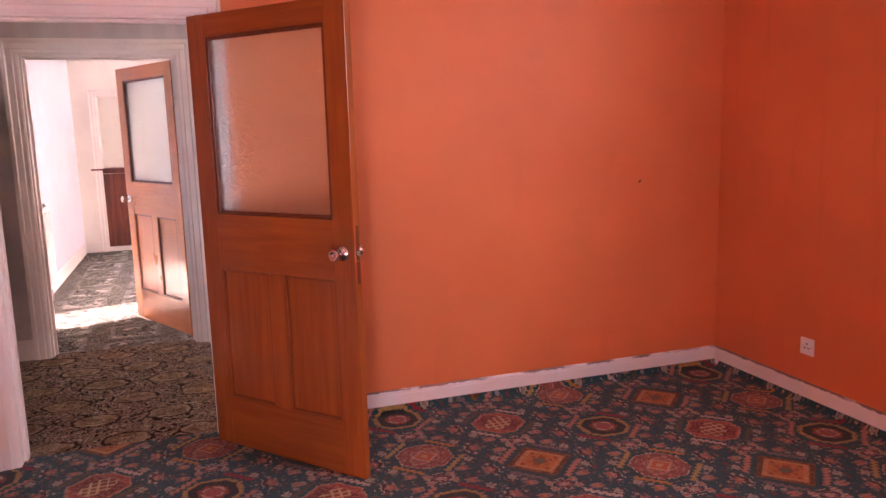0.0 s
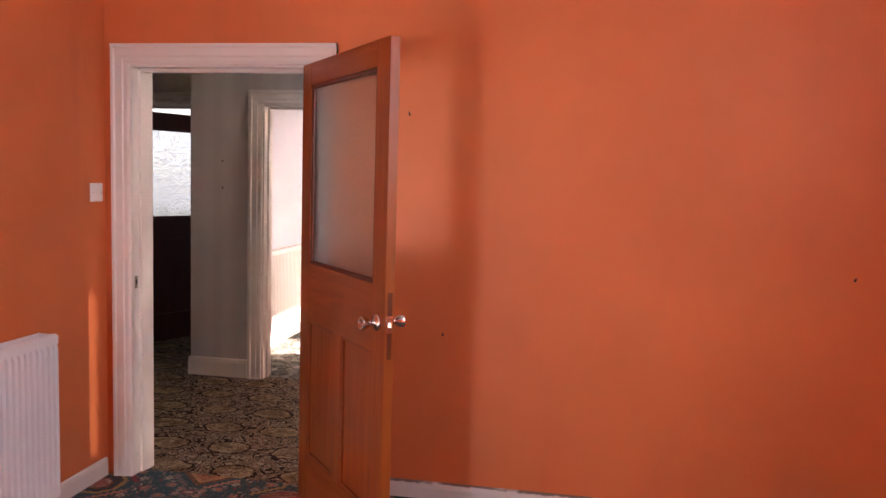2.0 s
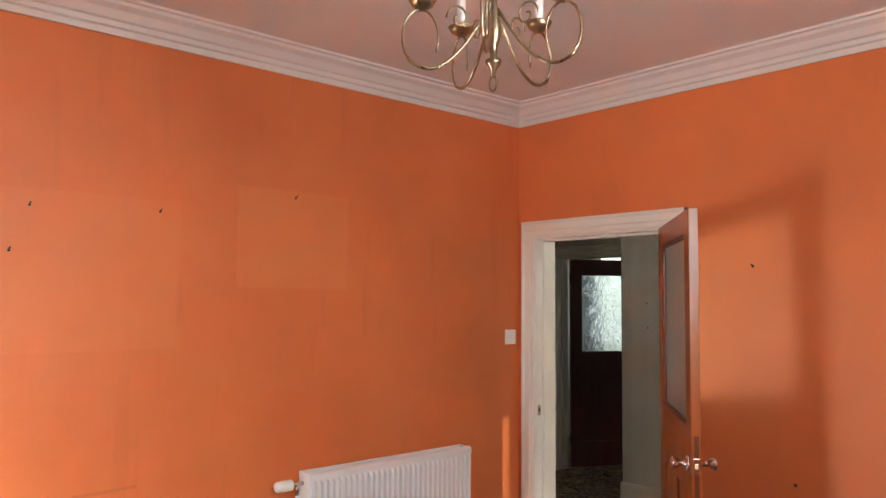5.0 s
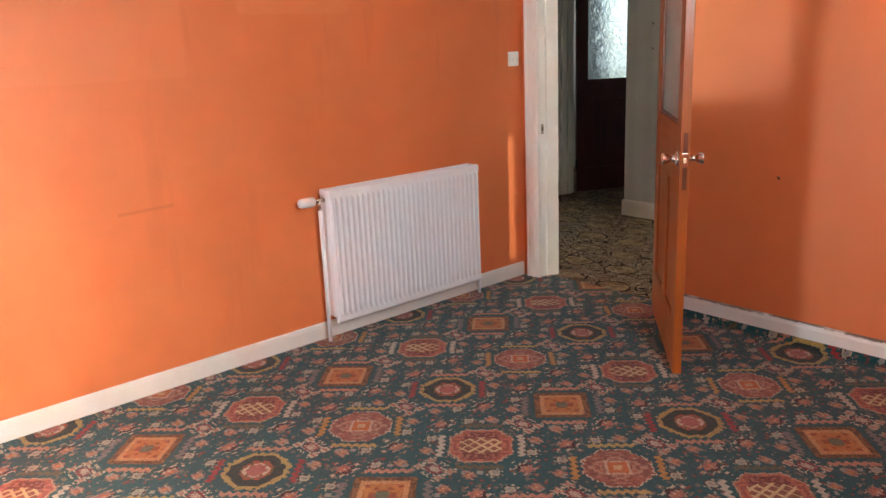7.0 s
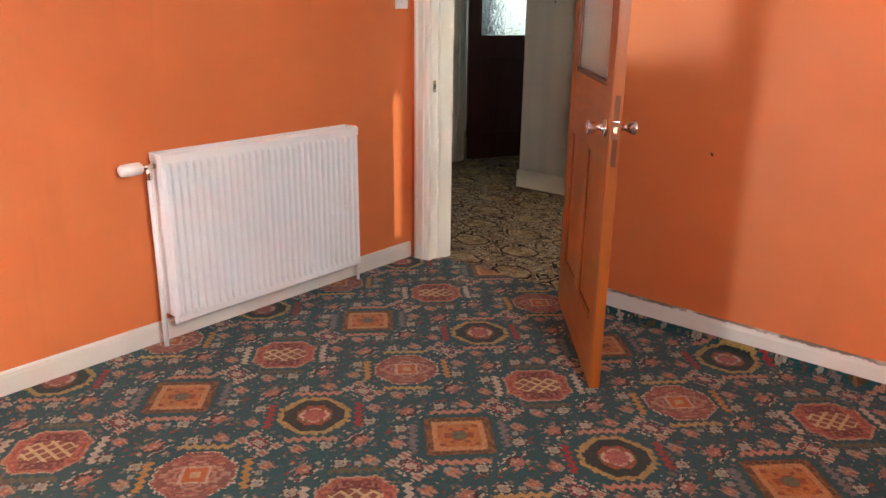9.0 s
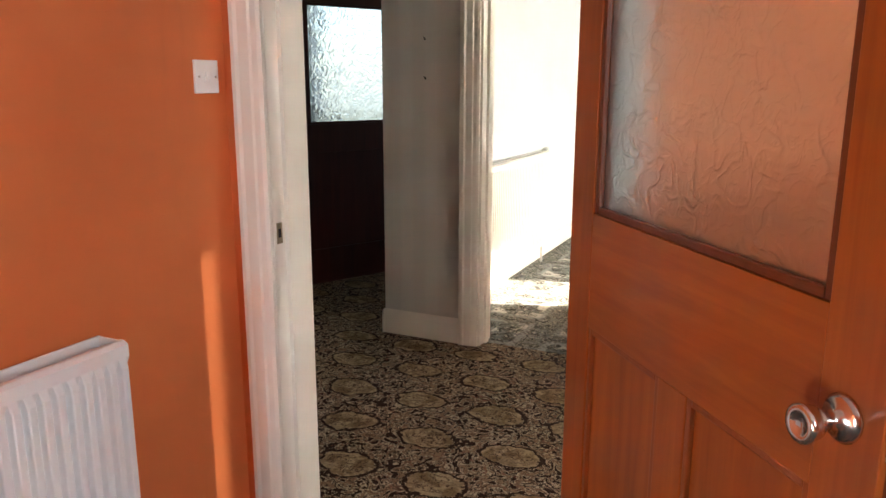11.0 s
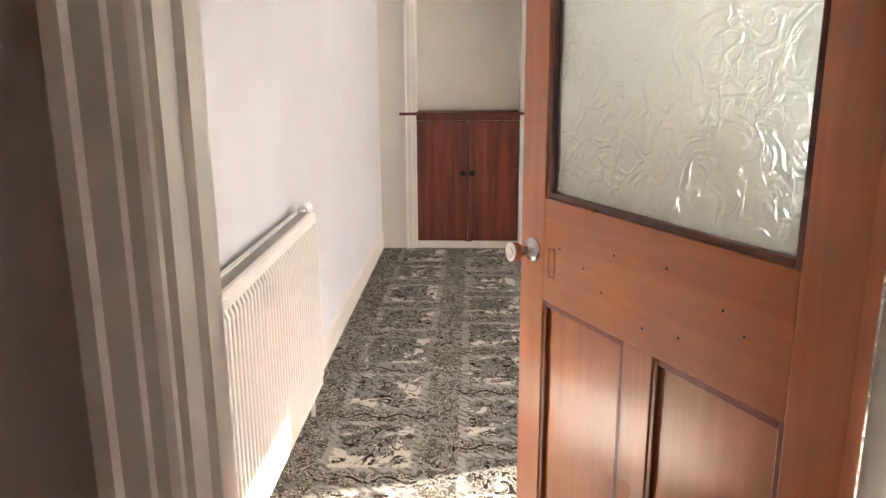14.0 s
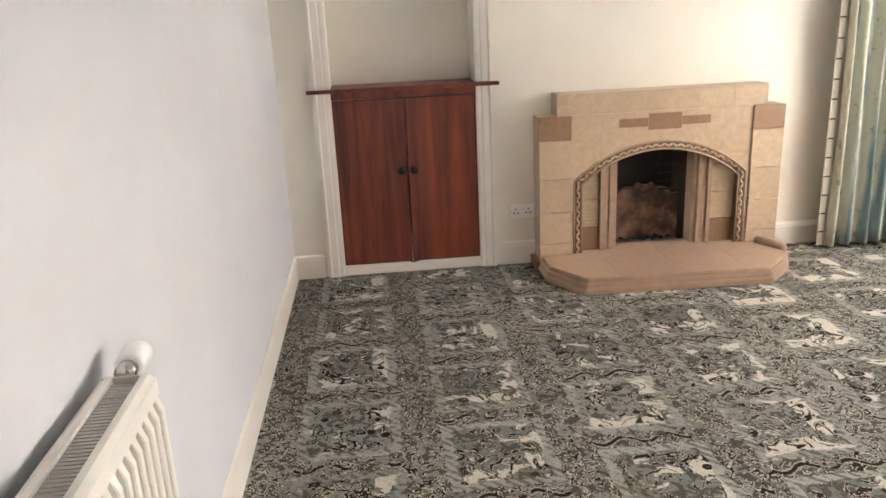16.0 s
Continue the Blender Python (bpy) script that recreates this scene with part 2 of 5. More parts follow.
def make_glass(name, tint, rough, scale, depth):
    """Pressed obscure glass with a leafy crinkle."""
    k = Mat(name, tint, rough)
    k.set("Transmission Weight", 1.0)
    k.set("IOR", 1.45)
    pos = k.coord(1, 1, 1, local=True)
    bend = k.nt.nodes.new("ShaderNodeMix")
    bend.data_type, bend.blend_type = "RGBA", "ADD"
    bend.inputs[0].default_value = 0.05
    warp = k.nt.nodes.new("ShaderNodeTexNoise")
    warp.inputs["Scale"].default_value, warp.inputs["Detail"].default_value = scale * 0.6, 2.0
    k.nt.links.new(pos, warp.inputs["Vector"])
    k.nt.links.new(pos, bend.inputs[6])
    k.nt.links.new(warp.outputs["Color"], bend.inputs[7])
    leaf = None
    for turn, size, amount in ((0.5, 1.0, 1.0), (-0.9, 0.8, 0.8), (1.5, 1.25, 0.6)):
        mp = k.nt.nodes.new("ShaderNodeMapping")
        mp.inputs["Rotation"].default_value = (0, turn, 0)
        mp.vector_type = "TEXTURE"
        mp.inputs["Scale"].default_value = (0.55 / size, 1.0, 1.4 / size)
        k.nt.links.new(bend.outputs[2], mp.inputs["Vector"])
        cell = k.voronoi(scale * 1.1, mp.outputs[0], "F1", 1.0)
        ridge = smooth(cell, 0.62, 0.05) * amount
        leaf = ridge if leaf is None else leaf.max(ridge)
    return k.bump(leaf, 1.0, depth).m


GLASS = make_crinkle_glass("crinkled_obscure_glass", (0.76, 0.87, 0.86), 0.28, 20.0, 0.0008)
GLASS_FRONT = make_glass("bright_leaf_glass", (0.70, 0.80, 0.88), 0.16, 20.0, 0.0060)
CLEAR = Mat("window_glass", (0.95, 0.97, 0.97), 0.0)
CLEAR.set("Transmission Weight", 1.0)
CLEAR = CLEAR.m


def make_carpet_red():
    """Teal carpet of staggered medallions: squares, octagons, ovals and lobed rugs, with bars and sprigs."""
    k = Mat("medallion_carpet", rough=0.95, spec=0.1)
    x, y, z = k.xyz()
    q = 0.0055
    x = (x / q).floor() * q
    y = (y / q).floor() * q
    px, py = 0.455, 0.465
    cx = (x + 0.26) / px + 0.5
    col = cx.floor()
    lx = (cx - col - 0.5) * px
    odd = col.mod(2.0)
    cy = (y - 2.08 - odd * (py / 2)) / py + 0.5
    row = cy.floor()
    ly = (cy - row - 0.5) * py
    par = (row + (col / 2.0).floor()).mod(2.0)
    even, rap = 1.0 - odd, 1.0 - par
    tA, tC, tB, tD = even * rap, even * par, odd * rap, odd * par
    r, s = (lx + ly) * 0.7071, (ly - lx) * 0.7071
    ar, as_ = r.abs(), s.abs()
    cheb = ar.max(as_)
    octa = cheb.max((ar + as_) * 0.74)
    oval = cheb.max((ar + as_) * 0.66)
    kind = par + odd * 2.0
    sym = k.white(k.vec((ar / 0.0105).floor(), (as_ / 0.0105).floor(), kind))
    sym2 = k.white(k.vec((ar / 0.016).floor(), (as_ / 0.016).floor(), kind + 7.0))
    tuft = k.white(k.vec((x / q).floor(), (y / q).floor(), 3.0))
    fray = (sym - 0.5) * 0.011
    cheb, octa, oval = cheb + fray * 0.5, octa + fray, oval + fray
    # ground with faint sprinkled sprigs
    c = k.mix(k.noise(3.0, 3.0), (0.012, 0.062, 0.070), (0.019, 0.080, 0.084))
    alx, aly = lx.abs(), ly.abs()
    sp = k.white(k.vec((alx / 0.013).floor(), (aly / 0.013).floor(), kind + 3.0))
    c = k.mix(sp.gt(0.94), c, (0.13, 0.11, 0.09))
    c = k.mix(sp.band(0.82, 0.85) * cheb.gt(0.16), c, (0.16, 0.045, 0.035))
    # small sprigs between the medallions: ragged rosettes of cream, rose and dark tufts
    cream, rose, dark, ember = (0.40, 0.33, 0.25), (0.30, 0.12, 0.09), (0.055, 0.022, 0.022), (0.42, 0.13, 0.045)
    for ex, ey, reach, ca, cb, core in ((px / 2, 0.0, 0.040, dark, cream, rose), (px / 2, py / 2, 0.036, rose, (0.34, 0.20, 0.15), ember),
                                        (0.0, py / 2, 0.038, (0.16, 0.035, 0.040), cream, (0.36, 0.28, 0.22)),
                                        (0.118, 0.172, 0.026, (0.22, 0.10, 0.075), (0.34, 0.22, 0.16), ember),
                                        (0.172, 0.098, 0.022, dark, (0.34, 0.31, 0.23), (0.28, 0.26, 0.20)),
                                        (0.055, 0.205, 0.017, (0.30, 0.17, 0.12), cream, rose)):
        dx, dy = (alx - ex).abs(), (aly - ey).abs()
        u, v = (dx + dy) * 0.7071, (dx - dy).abs() * 0.7071
        d = u.max(v)
        grain = k.white(k.vec((dx / 0.0075).floor(), (dy / 0.0075).floor(), ex * 40.0 + 11.0))
        petal = (dx * dy * 16.0).op("ADD", dx.max(dy))
        c = k.mix(d.lt(reach * 1.4) * grain.gt(0.80), c, cb)
        body = (petal + (grain - 0.5) * 0.018).lt(reach * 0.86)
        c = k.mix(body, c, k.mix(grain.gt(0.52), ca, cb))
        c = k.mix(d.lt(reach * 0.34), c, core)
        c = k.mix(d.lt(reach * 0.13), c, cream)
    # bars beside each medallion
    wob_r = ((r * 210.0).sin()) * 0.006
    wob_s = ((s * 210.0).sin()) * 0.006
    bar1 = (as_ + wob_r - 0.152).abs().lt(0.0115) * ar.lt(0.088)
    bar2 = (ar + wob_s - 0.152).abs().lt(0.0115) * as_.lt(0.078)
    c = k.mix(bar1, c, k.mix(tC, k.mix(tD, (0.40, 0.19, 0.13), (0.36, 0.25, 0.09)), (0.09, 0.085, 0.05)))
    for u, v in ((as_, ar), (ar, as_)):
        spot = ((v + 0.027).mod(0.054) - 0.027).abs().max((u - 0.188).abs()).lt(0.0105) * v.lt(0.075)
        c = k.mix(spot * sym.gt(0.25), c, (0.24, 0.235, 0.21))
    bc = k.mix(tA, (0.38, 0.19, 0.05), (0.15, 0.13, 0.135))
    bc = k.mix(tC, bc, (0.42, 0.36, 0.29))
    bc = k.mix(tB, bc, (0.26, 0.03, 0.03))
    c = k.mix(bar2, c, bc)
    # square medallion
    n = tA
    c = k.mix(n * cheb.lt(0.112), c, k.mix(sym.gt(0.5), (0.10, 0.045, 0.02), (0.20, 0.09, 0.03)))
    c = k.mix(n * cheb.lt(0.088), c, (0.44, 0.22, 0.085))
    c = k.mix(n * cheb.lt(0.068), c, k.mix(sym2.gt(0.55), (0.40, 0.15, 0.04), (0.26, 0.07, 0.025)))
    c = k.mix(n * cheb.lt(0.022), c, (0.12, 0.12, 0.07))
    # octagon with a scalloped ochre ring
    n = tB
    scal = ((r * 170.0).sin() * (s * 170.0).sin()) * 0.007
    c = k.mix(n * (octa + scal).lt(0.124), c, (0.34, 0.23, 0.075))
    c = k.mix(n * octa.lt(0.100), c, (0.022, 0.030, 0.026))
    c = k.mix(n * octa.lt(0.062), c, k.mix(sym.gt(0.5), (0.30, 0.06, 0.03), (0.16, 0.09, 0.03)))
    c = k.mix(n * octa.lt(0.046), c, k.mix(sym.gt(0.42), (0.46, 0.34, 0.26), (0.32, 0.10, 0.075)))
    # oval with a lattice between two dark lobes
    n = tC
    c = k.mix(n * oval.lt(0.121), c, (0.40, 0.26, 0.18))
    c = k.mix(n * oval.lt(0.114), c, k.mix(sym.gt(0.42), (0.40, 0.13, 0.075), (0.27, 0.075, 0.05)))
    c = k.mix(n * oval.lt(0.098) * ar.lt(0.070), c, k.mix(sym.gt(0.72), (0.15, 0.034, 0.027), (0.30, 0.12, 0.085)))
    lat = ((r + s) * 66.0).sin().abs().lt(0.42).max(((r - s) * 66.0).sin().abs().lt(0.42))
    mid = n * ar.lt(0.080) * (as_ + ar * 0.25).lt(0.062)
    c = k.mix(mid, c, (0.20, 0.075, 0.045))
    c = k.mix(mid * lat, c, (0.50, 0.37, 0.20))
    # lobed rug with pale outline
    n = tD
    c = k.mix(n * (octa + scal * 0.7).lt(0.126), c, (0.46, 0.37, 0.29))
    c = k.mix(n * (octa + scal * 0.7).lt(0.120), c, k.mix(sym.gt(0.40), (0.20, 0.075, 0.055), k.mix(sym2.gt(0.5), (0.36, 0.20, 0.14), (0.30, 0.105, 0.07))))
    c = k.mix(n * cheb.lt(0.044), c, (0.45, 0.33, 0.24))
    c = k.mix(n * cheb.lt(0.036), c, (0.42, 0.12, 0.035))
    c = k.mix(n * cheb.lt(0.014), c, (0.45, 0.30, 0.16))
    c = k.mix(1.0, c, k.mix(tuft, (0.72, 0.72, 0.72), (1.15, 1.12, 1.1)), "MULTIPLY")
    worn = smooth(k.noise(1.1, 4.0), 0.5, 0.8)
    c = k.mix(worn * 0.12, c, (0.10, 0.085, 0.075))
    k.set("Base Color", c)
    k.set("Sheen Weight", 0.15)
    return k.bump(tuft * 0.6 + k.noise(700.0, 2.0), 0.5, 0.003).m


def make_carpet_hall():
    """Brown and beige carpet of leafy oval medallions in dark outlines."""
    k = Mat("brown_medallion_carpet", rough=0.95, spec=0.1)
    x0, y0, z = k.xyz()
    x = x0 + (k.noise(7.0, 3.0) - 0.5) * 0.11
    y = y0 + (k.noise(7.0, 3.0, k.vec(x0, y0, 4.0)) - 0.5) * 0.10
    px, py = 0.36, 0.31
    row = (y / py + 0.5).floor()
    ly = y - row * py
    cx = x / px + row.mod(2.0) * 0.5 + 0.5
    lx = (cx - cx.floor() - 0.5) * px
    e = ((lx * lx) / 0.0215 + (ly * ly) / 0.0105).sqrt()
    tuft = k.white(k.vec((x0 / 0.006).floor(), (y0 / 0.006).floor(), 3.0))
    curl = k.noise(19.0, 2.0, rough=0.5, distort=2.2)
    leaf = k.noise(36.0, 2.0, rough=0.5, distort=1.2)
    c = k.ramp(curl, (0.40, (0.030, 0.016, 0.010)), (0.455, (0.040, 0.024, 0.016)), (0.475, (0.50, 0.41, 0.29)), (0.53, (0.44, 0.35, 0.235)), (0.55, (0.10, 0.055, 0.034)), (0.63, (0.27, 0.18, 0.11)))
    c = k.mix((leaf - 0.5).abs().lt(0.022) * 0.8, c, (0.032, 0.018, 0.012))
    c = k.mix(leaf.gt(0.66) * 0.7, c, (0.20, 0.085, 0.055))
    c = k.mix((e + (curl - 0.5) * 0.4).band(0.76, 0.87), c, (0.034, 0.020, 0.013))
    inner = k.ramp(k.noise(13.0, 3.0, distort=1.2), (0.40, (0.20, 0.135, 0.070)), (0.60, (0.40, 0.305, 0.185)))
    inner = k.mix((leaf - 0.52).abs().lt(0.030) * e.lt(0.60), inner, (0.09, 0.052, 0.030))
    c = k.mix((e + (curl - 0.5) * 0.3).lt(0.74), c, inner)
    c = k.mix(1.0, c, k.mix(tuft, (0.75, 0.75, 0.75), (1.15, 1.12, 1.1)), "MULTIPLY")
    k.set("Base Color", c)
    return k.bump(tuft * 0.6 + k.noise(600.0, 2.0), 0.5, 0.003).m


def make_carpet_grey():
    """Distressed grey patchwork carpet with scrolling floral blocks."""
    k = Mat("grey_patchwork_carpet", rough=0.95, spec=0.1)
    x, y, z = k.xyz()
    q = 0.004
    x = (x / q).floor() * q
    y = (y / q).floor() * q
    px, py = 0.505, 0.495
    col = ((x + 0.965) / px).floor()
    lx = (x + 0.965) - col * px
    yy = y - 9.165 - col.mod(2.0) * 0.245
    row = (yy / py).floor()
    ly = yy - row * py
    cell = k.white(k.vec(col, row, 5.0))
    cell2 = k.white(k.vec(col, row, 9.0))
    cell3 = k.white(k.vec(col, row, 14.0))
    fig = k.vec(x + cell * 3.0, y + cell2 * 3.0, 0.0)
    curl = k.noise(9.0, 2.0, fig, 0.5, 1.3)
    fine = k.noise(23.0, 2.0, k.vec(x, y, 2.0), 0.5, 1.2)
    vine = k.noise(14.0, 1.5, k.vec(x, y, 6.0), 0.5, 1.8)
    tuft = k.white(k.vec((x / q).floor(), (y / q).floor(), 3.0))
    wash = k.noise(2.2, 4.0, k.vec(x, y, 1.0), 0.6)
    dark, brown, pale = (0.020, 0.016, 0.012), (0.080, 0.070, 0.042), (0.68, 0.63, 0.535)
    # dense brown scrollwork between the blocks
    c = k.mix(smooth(wash, 0.35, 0.65), (0.170, 0.170, 0.150), (0.280, 0.280, 0.255))
    c = k.mix(smooth(fine, 0.49, 0.53) * 0.9, c, (0.070, 0.062, 0.046))
    c = k.mix((vine - 0.5).abs().lt(0.022), c, dark)
    c = k.mix((vine - 0.5).abs().band(0.022, 0.048), c, (0.47, 0.43, 0.35))
    # framed block: pale worn rim, flowers within, bare patches along its foot and one side
    h0 = 0.095
    wob = (k.noise(12.0, 5.0, k.vec(x, y, 7.0), 0.65) - 0.5) * 0.06
    edge = lx.min(ly - h0).min(0.365 - lx).min(py - ly) + wob
    block = edge.gt(0.0)
    rim = edge.band(0.0, 0.036)
    ground = k.mix(cell3, (0.165, 0.170, 0.152), (0.270, 0.272, 0.248))
    inside = k.mix(smooth(fine, 0.50, 0.54) * 0.85, ground, (0.075, 0.068, 0.050))
    away = ((lx - 0.18).abs() * 1.1).max((ly - h0 - 0.20).abs())
    foot = ((ly - h0).lt(0.115)).max(lx.gt(0.265)) * edge.gt(0.03)
    bare = smooth(k.noise(9.0, 4.0, fig, 0.65, 0.6) + foot * 0.16 * (cell2 * 0.7 + 0.3), 0.585, 0.615)
    inside = k.mix(bare * 0.9, inside, pale)
    petals = k.voronoi(16.0, fig, "F1", 0.9)
    pick = k.noise(6.5, 2.0, fig)
    leaf = petals.lt(0.30) * pick.gt(0.50)
    inside = k.mix(leaf, inside, k.mix(petals.lt(0.14), dark, brown))
    inside = k.mix((curl - 0.5).abs().lt(0.020) * away.lt(0.15), inside, dark)
    inside = k.mix((curl - 0.5).abs().band(0.020, 0.034) * away.lt(0.16), inside, (0.42, 0.385, 0.315))
    c = k.mix(block, c, inside)
    dash = ((x + y) / 0.021).floor().mod(2.0)
    rimc = k.mix(dash * smooth(fine, 0.40, 0.55), (0.38, 0.375, 0.335), (0.17, 0.16, 0.135))
    c = k.mix(rim * (0.55 + cell * 0.4), c, rimc)
    # looped border under each block
    loop = ((lx * 42.0).sin() * 0.020 + (ly - 0.045)).abs()
    strip = lx.lt(0.365) * ly.lt(h0)
    c = k.mix(strip * loop.lt(0.008) * vine.gt(0.46), c, dark)
    c = k.mix(strip * loop.band(0.010, 0.016) * vine.gt(0.50), c, (0.36, 0.335, 0.28))
    green = smooth(k.noise(4.0, 2.0, k.vec(x, y, 8.0)), 0.55, 0.7)
    c = k.mix(green * 0.22, c, (0.19, 0.175, 0.085))
    c = k.mix(1.0, c, k.mix(tuft, (0.74, 0.74, 0.74), (1.06, 1.055, 1.05)), "MULTIPLY")
    k.set("Base Color", c)
    return k.bump(tuft * 0.6 + k.noise(600.0, 2.0), 0.5, 0.003).m


CARPET_RED, CARPET_HALL, CARPET_GREY = make_carpet_red(), make_carpet_hall(), make_carpet_grey()


def make_tile(name, c, rough=0.25):
    k = Mat(name, rough=rough)
    info = k.nt.nodes.new("ShaderNodeObjectInfo")
    rnd = S(k.nt, info.outputs["Random"])
    mott = k.noise(30.0, 5.0)
    base = k.ramp(mott, (0.3, tuple(v * 0.86 for v in c)), (0.7, tuple(min(1, v * 1.08) for v in c)))
    k.set("Base Color", k.mix(rnd * 0.35, base, tuple(v * 0.82 for v in c)))
    k.set("Roughness", rough + mott * 0.15)
    return k.bump(k.noise(18.0, 3.0), 0.08, 0.002).m


TILE = make_tile("buff_glazed_tile", (0.57, 0.43, 0.285))
TILE_BROWN = make_tile("brown_mottled_tile", (0.30, 0.18, 0.10))
TILE_PALE = make_tile("pale_ribbed_tile", (0.58, 0.44, 0.29))
# brown with the shade of carved pits put into its colour
TILE_PIT_SHADE = make_tile("pit_shade_brown_band", (0.20, 0.11, 0.055), 0.4)
TILE_PINK = make_tile("pinkish_brown_tile", (0.44, 0.305, 0.21))
GROUT = painted("grout", (0.36, 0.28, 0.20), 0.8, 0.1).m
SOOT = painted("sooty_brick", (0.035, 0.03, 0.028), 0.9, 0.3, 30.0, 0.5).m
FIREBACK = Mat("scorched_fireback", rough=0.85)
FIREBACK.set("Base Color", FIREBACK.mix(smooth(FIREBACK.noise(5.0, 6.0, rough=0.65), 0.42, 0.62), FIREBACK.ramp(FIREBACK.noise(11.0, 5.0), (0.35, (0.16, 0.075, 0.035)), (0.65, (0.27, 0.17, 0.11))), (0.055, 0.035, 0.025)))
FIREBACK = FIREBACK.bump(FIREBACK.noise(30.0, 4.0), 0.5, 0.003).m


def make_curtain():
    k = Mat("teal_striped_curtain", rough=0.85, spec=0.2)
    x, y, z = k.xyz(local=True)
    w = x + (k.noise(5.0, 3.0, k.coord(1, 1, 0.35, local=True)) - 0.5) * 0.05
    band = ((w * 75.0).sin() + 1.0) * 0.5
    c = k.ramp(band, (0.22, (0.16, 0.24, 0.25)), (0.45, (0.30, 0.38, 0.36)), (0.66, (0.55, 0.53, 0.40)))
    leaf = smooth(k.noise(16.0, 5.0, k.coord(1, 1, 0.5, local=True), 0.7), 0.58, 0.64)
    k.set("Base Color", k.mix(leaf * 0.6, c, (0.13, 0.16, 0.13)))
    k.set("Sheen Weight", 0.3)
    return k.bump(k.noise(500.0, 2.0), 0.3, 0.001).m


CURTAIN = make_curtain()
CURTAIN_EDGE = painted("cream_lining", (0.66, 0.62, 0.50), 0.8, 0.05).m


def make_ground():
    k = Mat("garden_ground", rough=0.95)
    k.set("Base Color", k.ramp(k.noise(0.8, 6.0), (0.35, (0.06, 0.068, 0.05)), (0.65, (0.11, 0.115, 0.085))))
    return k.bump(k.noise(30.0, 4.0), 0.5, 0.02).m


GROUND = make_ground()


def make_net(name, cover):
    """Sheer net cloth: mostly scatters light, lets a little straight through."""
    k = Mat(name, (0.85, 0.85, 0.82), 0.9)
    tr = k.nt.nodes.new("ShaderNodeBsdfTransparent")
    tl = k.nt.nodes.new("ShaderNodeBsdfTranslucent")
    mx = k.nt.nodes.new("ShaderNodeMixShader")
    mx.inputs[0].default_value = cover
    k.nt.links.new(tr.outputs[0], mx.inputs[1])
    k.nt.links.new(tl.outputs[0], mx.inputs[2])
    k.nt.links.new(mx.outputs[0], k.nt.nodes["Material Output"].inputs[0])
    return k.m


NET = make_net("sheer_net", 0.95)
NET_THICK = make_net("thick_net", 0.985)


# ---- geometry tools ----
def box(bm, x0, x1, y0, y1, z0, z1, bevel=0.0):
    vs = [bm.verts.new((x, y, z)) for x in (x0, x1) for y in (y0, y1) for z in (z0, z1)]
    fs = [bm.faces.new([vs[i] for i in f]) for f in ((0, 1, 3, 2), (4, 6, 7, 5), (0, 4, 5, 1), (2, 3, 7, 6), (0, 2, 6, 4), (1, 5, 7, 3))]
    if bevel:
        es = {e for f in fs for e in f.edges}
        bmesh.ops.bevel(bm, geom=list(es), offset=bevel, segments=2, affect="EDGES", profile=0.6)
    return vs


def prism(bm, pts, along, a, b):
    """An outline swept along an axis from a to b; the outline's two numbers are the other two axes in order."""
    def put(p, t):
        c = list(p)
        c.insert("xyz".index(along), t)
        return bm.verts.new(c)
    lo, hi = [put(p, a) for p in pts], [put(p, b) for p in pts]
    n = len(pts)
    for i in range(n):
        bm.faces.new((lo[i], lo[(i + 1) % n], hi[(i + 1) % n], hi[i]))
    bm.faces.new(lo)
    bm.faces.new(hi)


def lathe(bm, profile, m=Matrix(), steps=20):
    """A profile of (radius, height) turned round z, placed by m."""
    rings = []
    for rad, h in profile:
        rings.append([bm.verts.new(m @ Vector((rad * math.cos(a), rad * math.sin(a), h))) for a in [2 * math.pi * i / steps for i in range(steps)]])
    for p, q in zip(rings, rings[1:]):
        for i in range(steps):
            bm.faces.new((p[i], p[(i + 1) % steps], q[(i + 1) % steps], q[i]))
    for ring in (rings[0], rings[-1]):
        bm.faces.new(ring)


def tube(bm, pts, rad, steps=8):
    """A round tube along points; rad is one radius or one per point."""
    pts = [Vector(p) for p in pts]
    rads = rad if isinstance(rad, (list, tuple)) else [rad] * len(pts)
    rings, side = [], None
    for i, p in enumerate(pts):
        d = (pts[min(i + 1, len(pts) - 1)] - pts[max(i - 1, 0)]).normalized()
        if side is None:
            side = d.cross(Vector((0.31, 0.27, 0.91))).normalized()
        side = (side - d * side.dot(d)).normalized()
        up = d.cross(side)
        rings.append([bm.verts.new(p + rads[i] * (side * math.cos(a) + up * math.sin(a))) for a in [2 * math.pi * j / steps for j in range(steps)]])
    for p, q in zip(rings, rings[1:]):
        for j in range(steps):
            bm.faces.new((p[j], p[(j + 1) % steps], q[(j + 1) % steps], q[j]))
    bm.faces.new(rings[0])
    bm.faces.new(rings[-1])


def mesh_of(name, bm, mats, shade=False):
    bmesh.ops.recalc_face_normals(bm, faces=bm.faces)
    me = bpy.data.meshes.new(name)
    bm.to_mesh(me)
    bm.free()
    for m in (mats if isinstance(mats, (list, tuple)) else [mats]):
        me.materials.append(m)
    if shade:
        me.polygons.foreach_set("use_smooth", [True] * len(me.polygons))
    return me


def part(name, bm, material, parent=None, label="", shade=False):
    ob = new(name, mesh_of(name, bm, material, shade))
    ob.parent = parent
    return tagged(ob, label=label)


def thing(name, m, label, category, group=""):
    ob = new(name)
    ob.empty_display_size = 0.1
    ob.matrix_world = m
    return tagged(ob, label=label, category=category, group=group)


def structure(name, bm, mats, label, category="wall"):
    return tagged(new(name, mesh_of(name, bm, mats)), label=label, category=category, kind="structure")


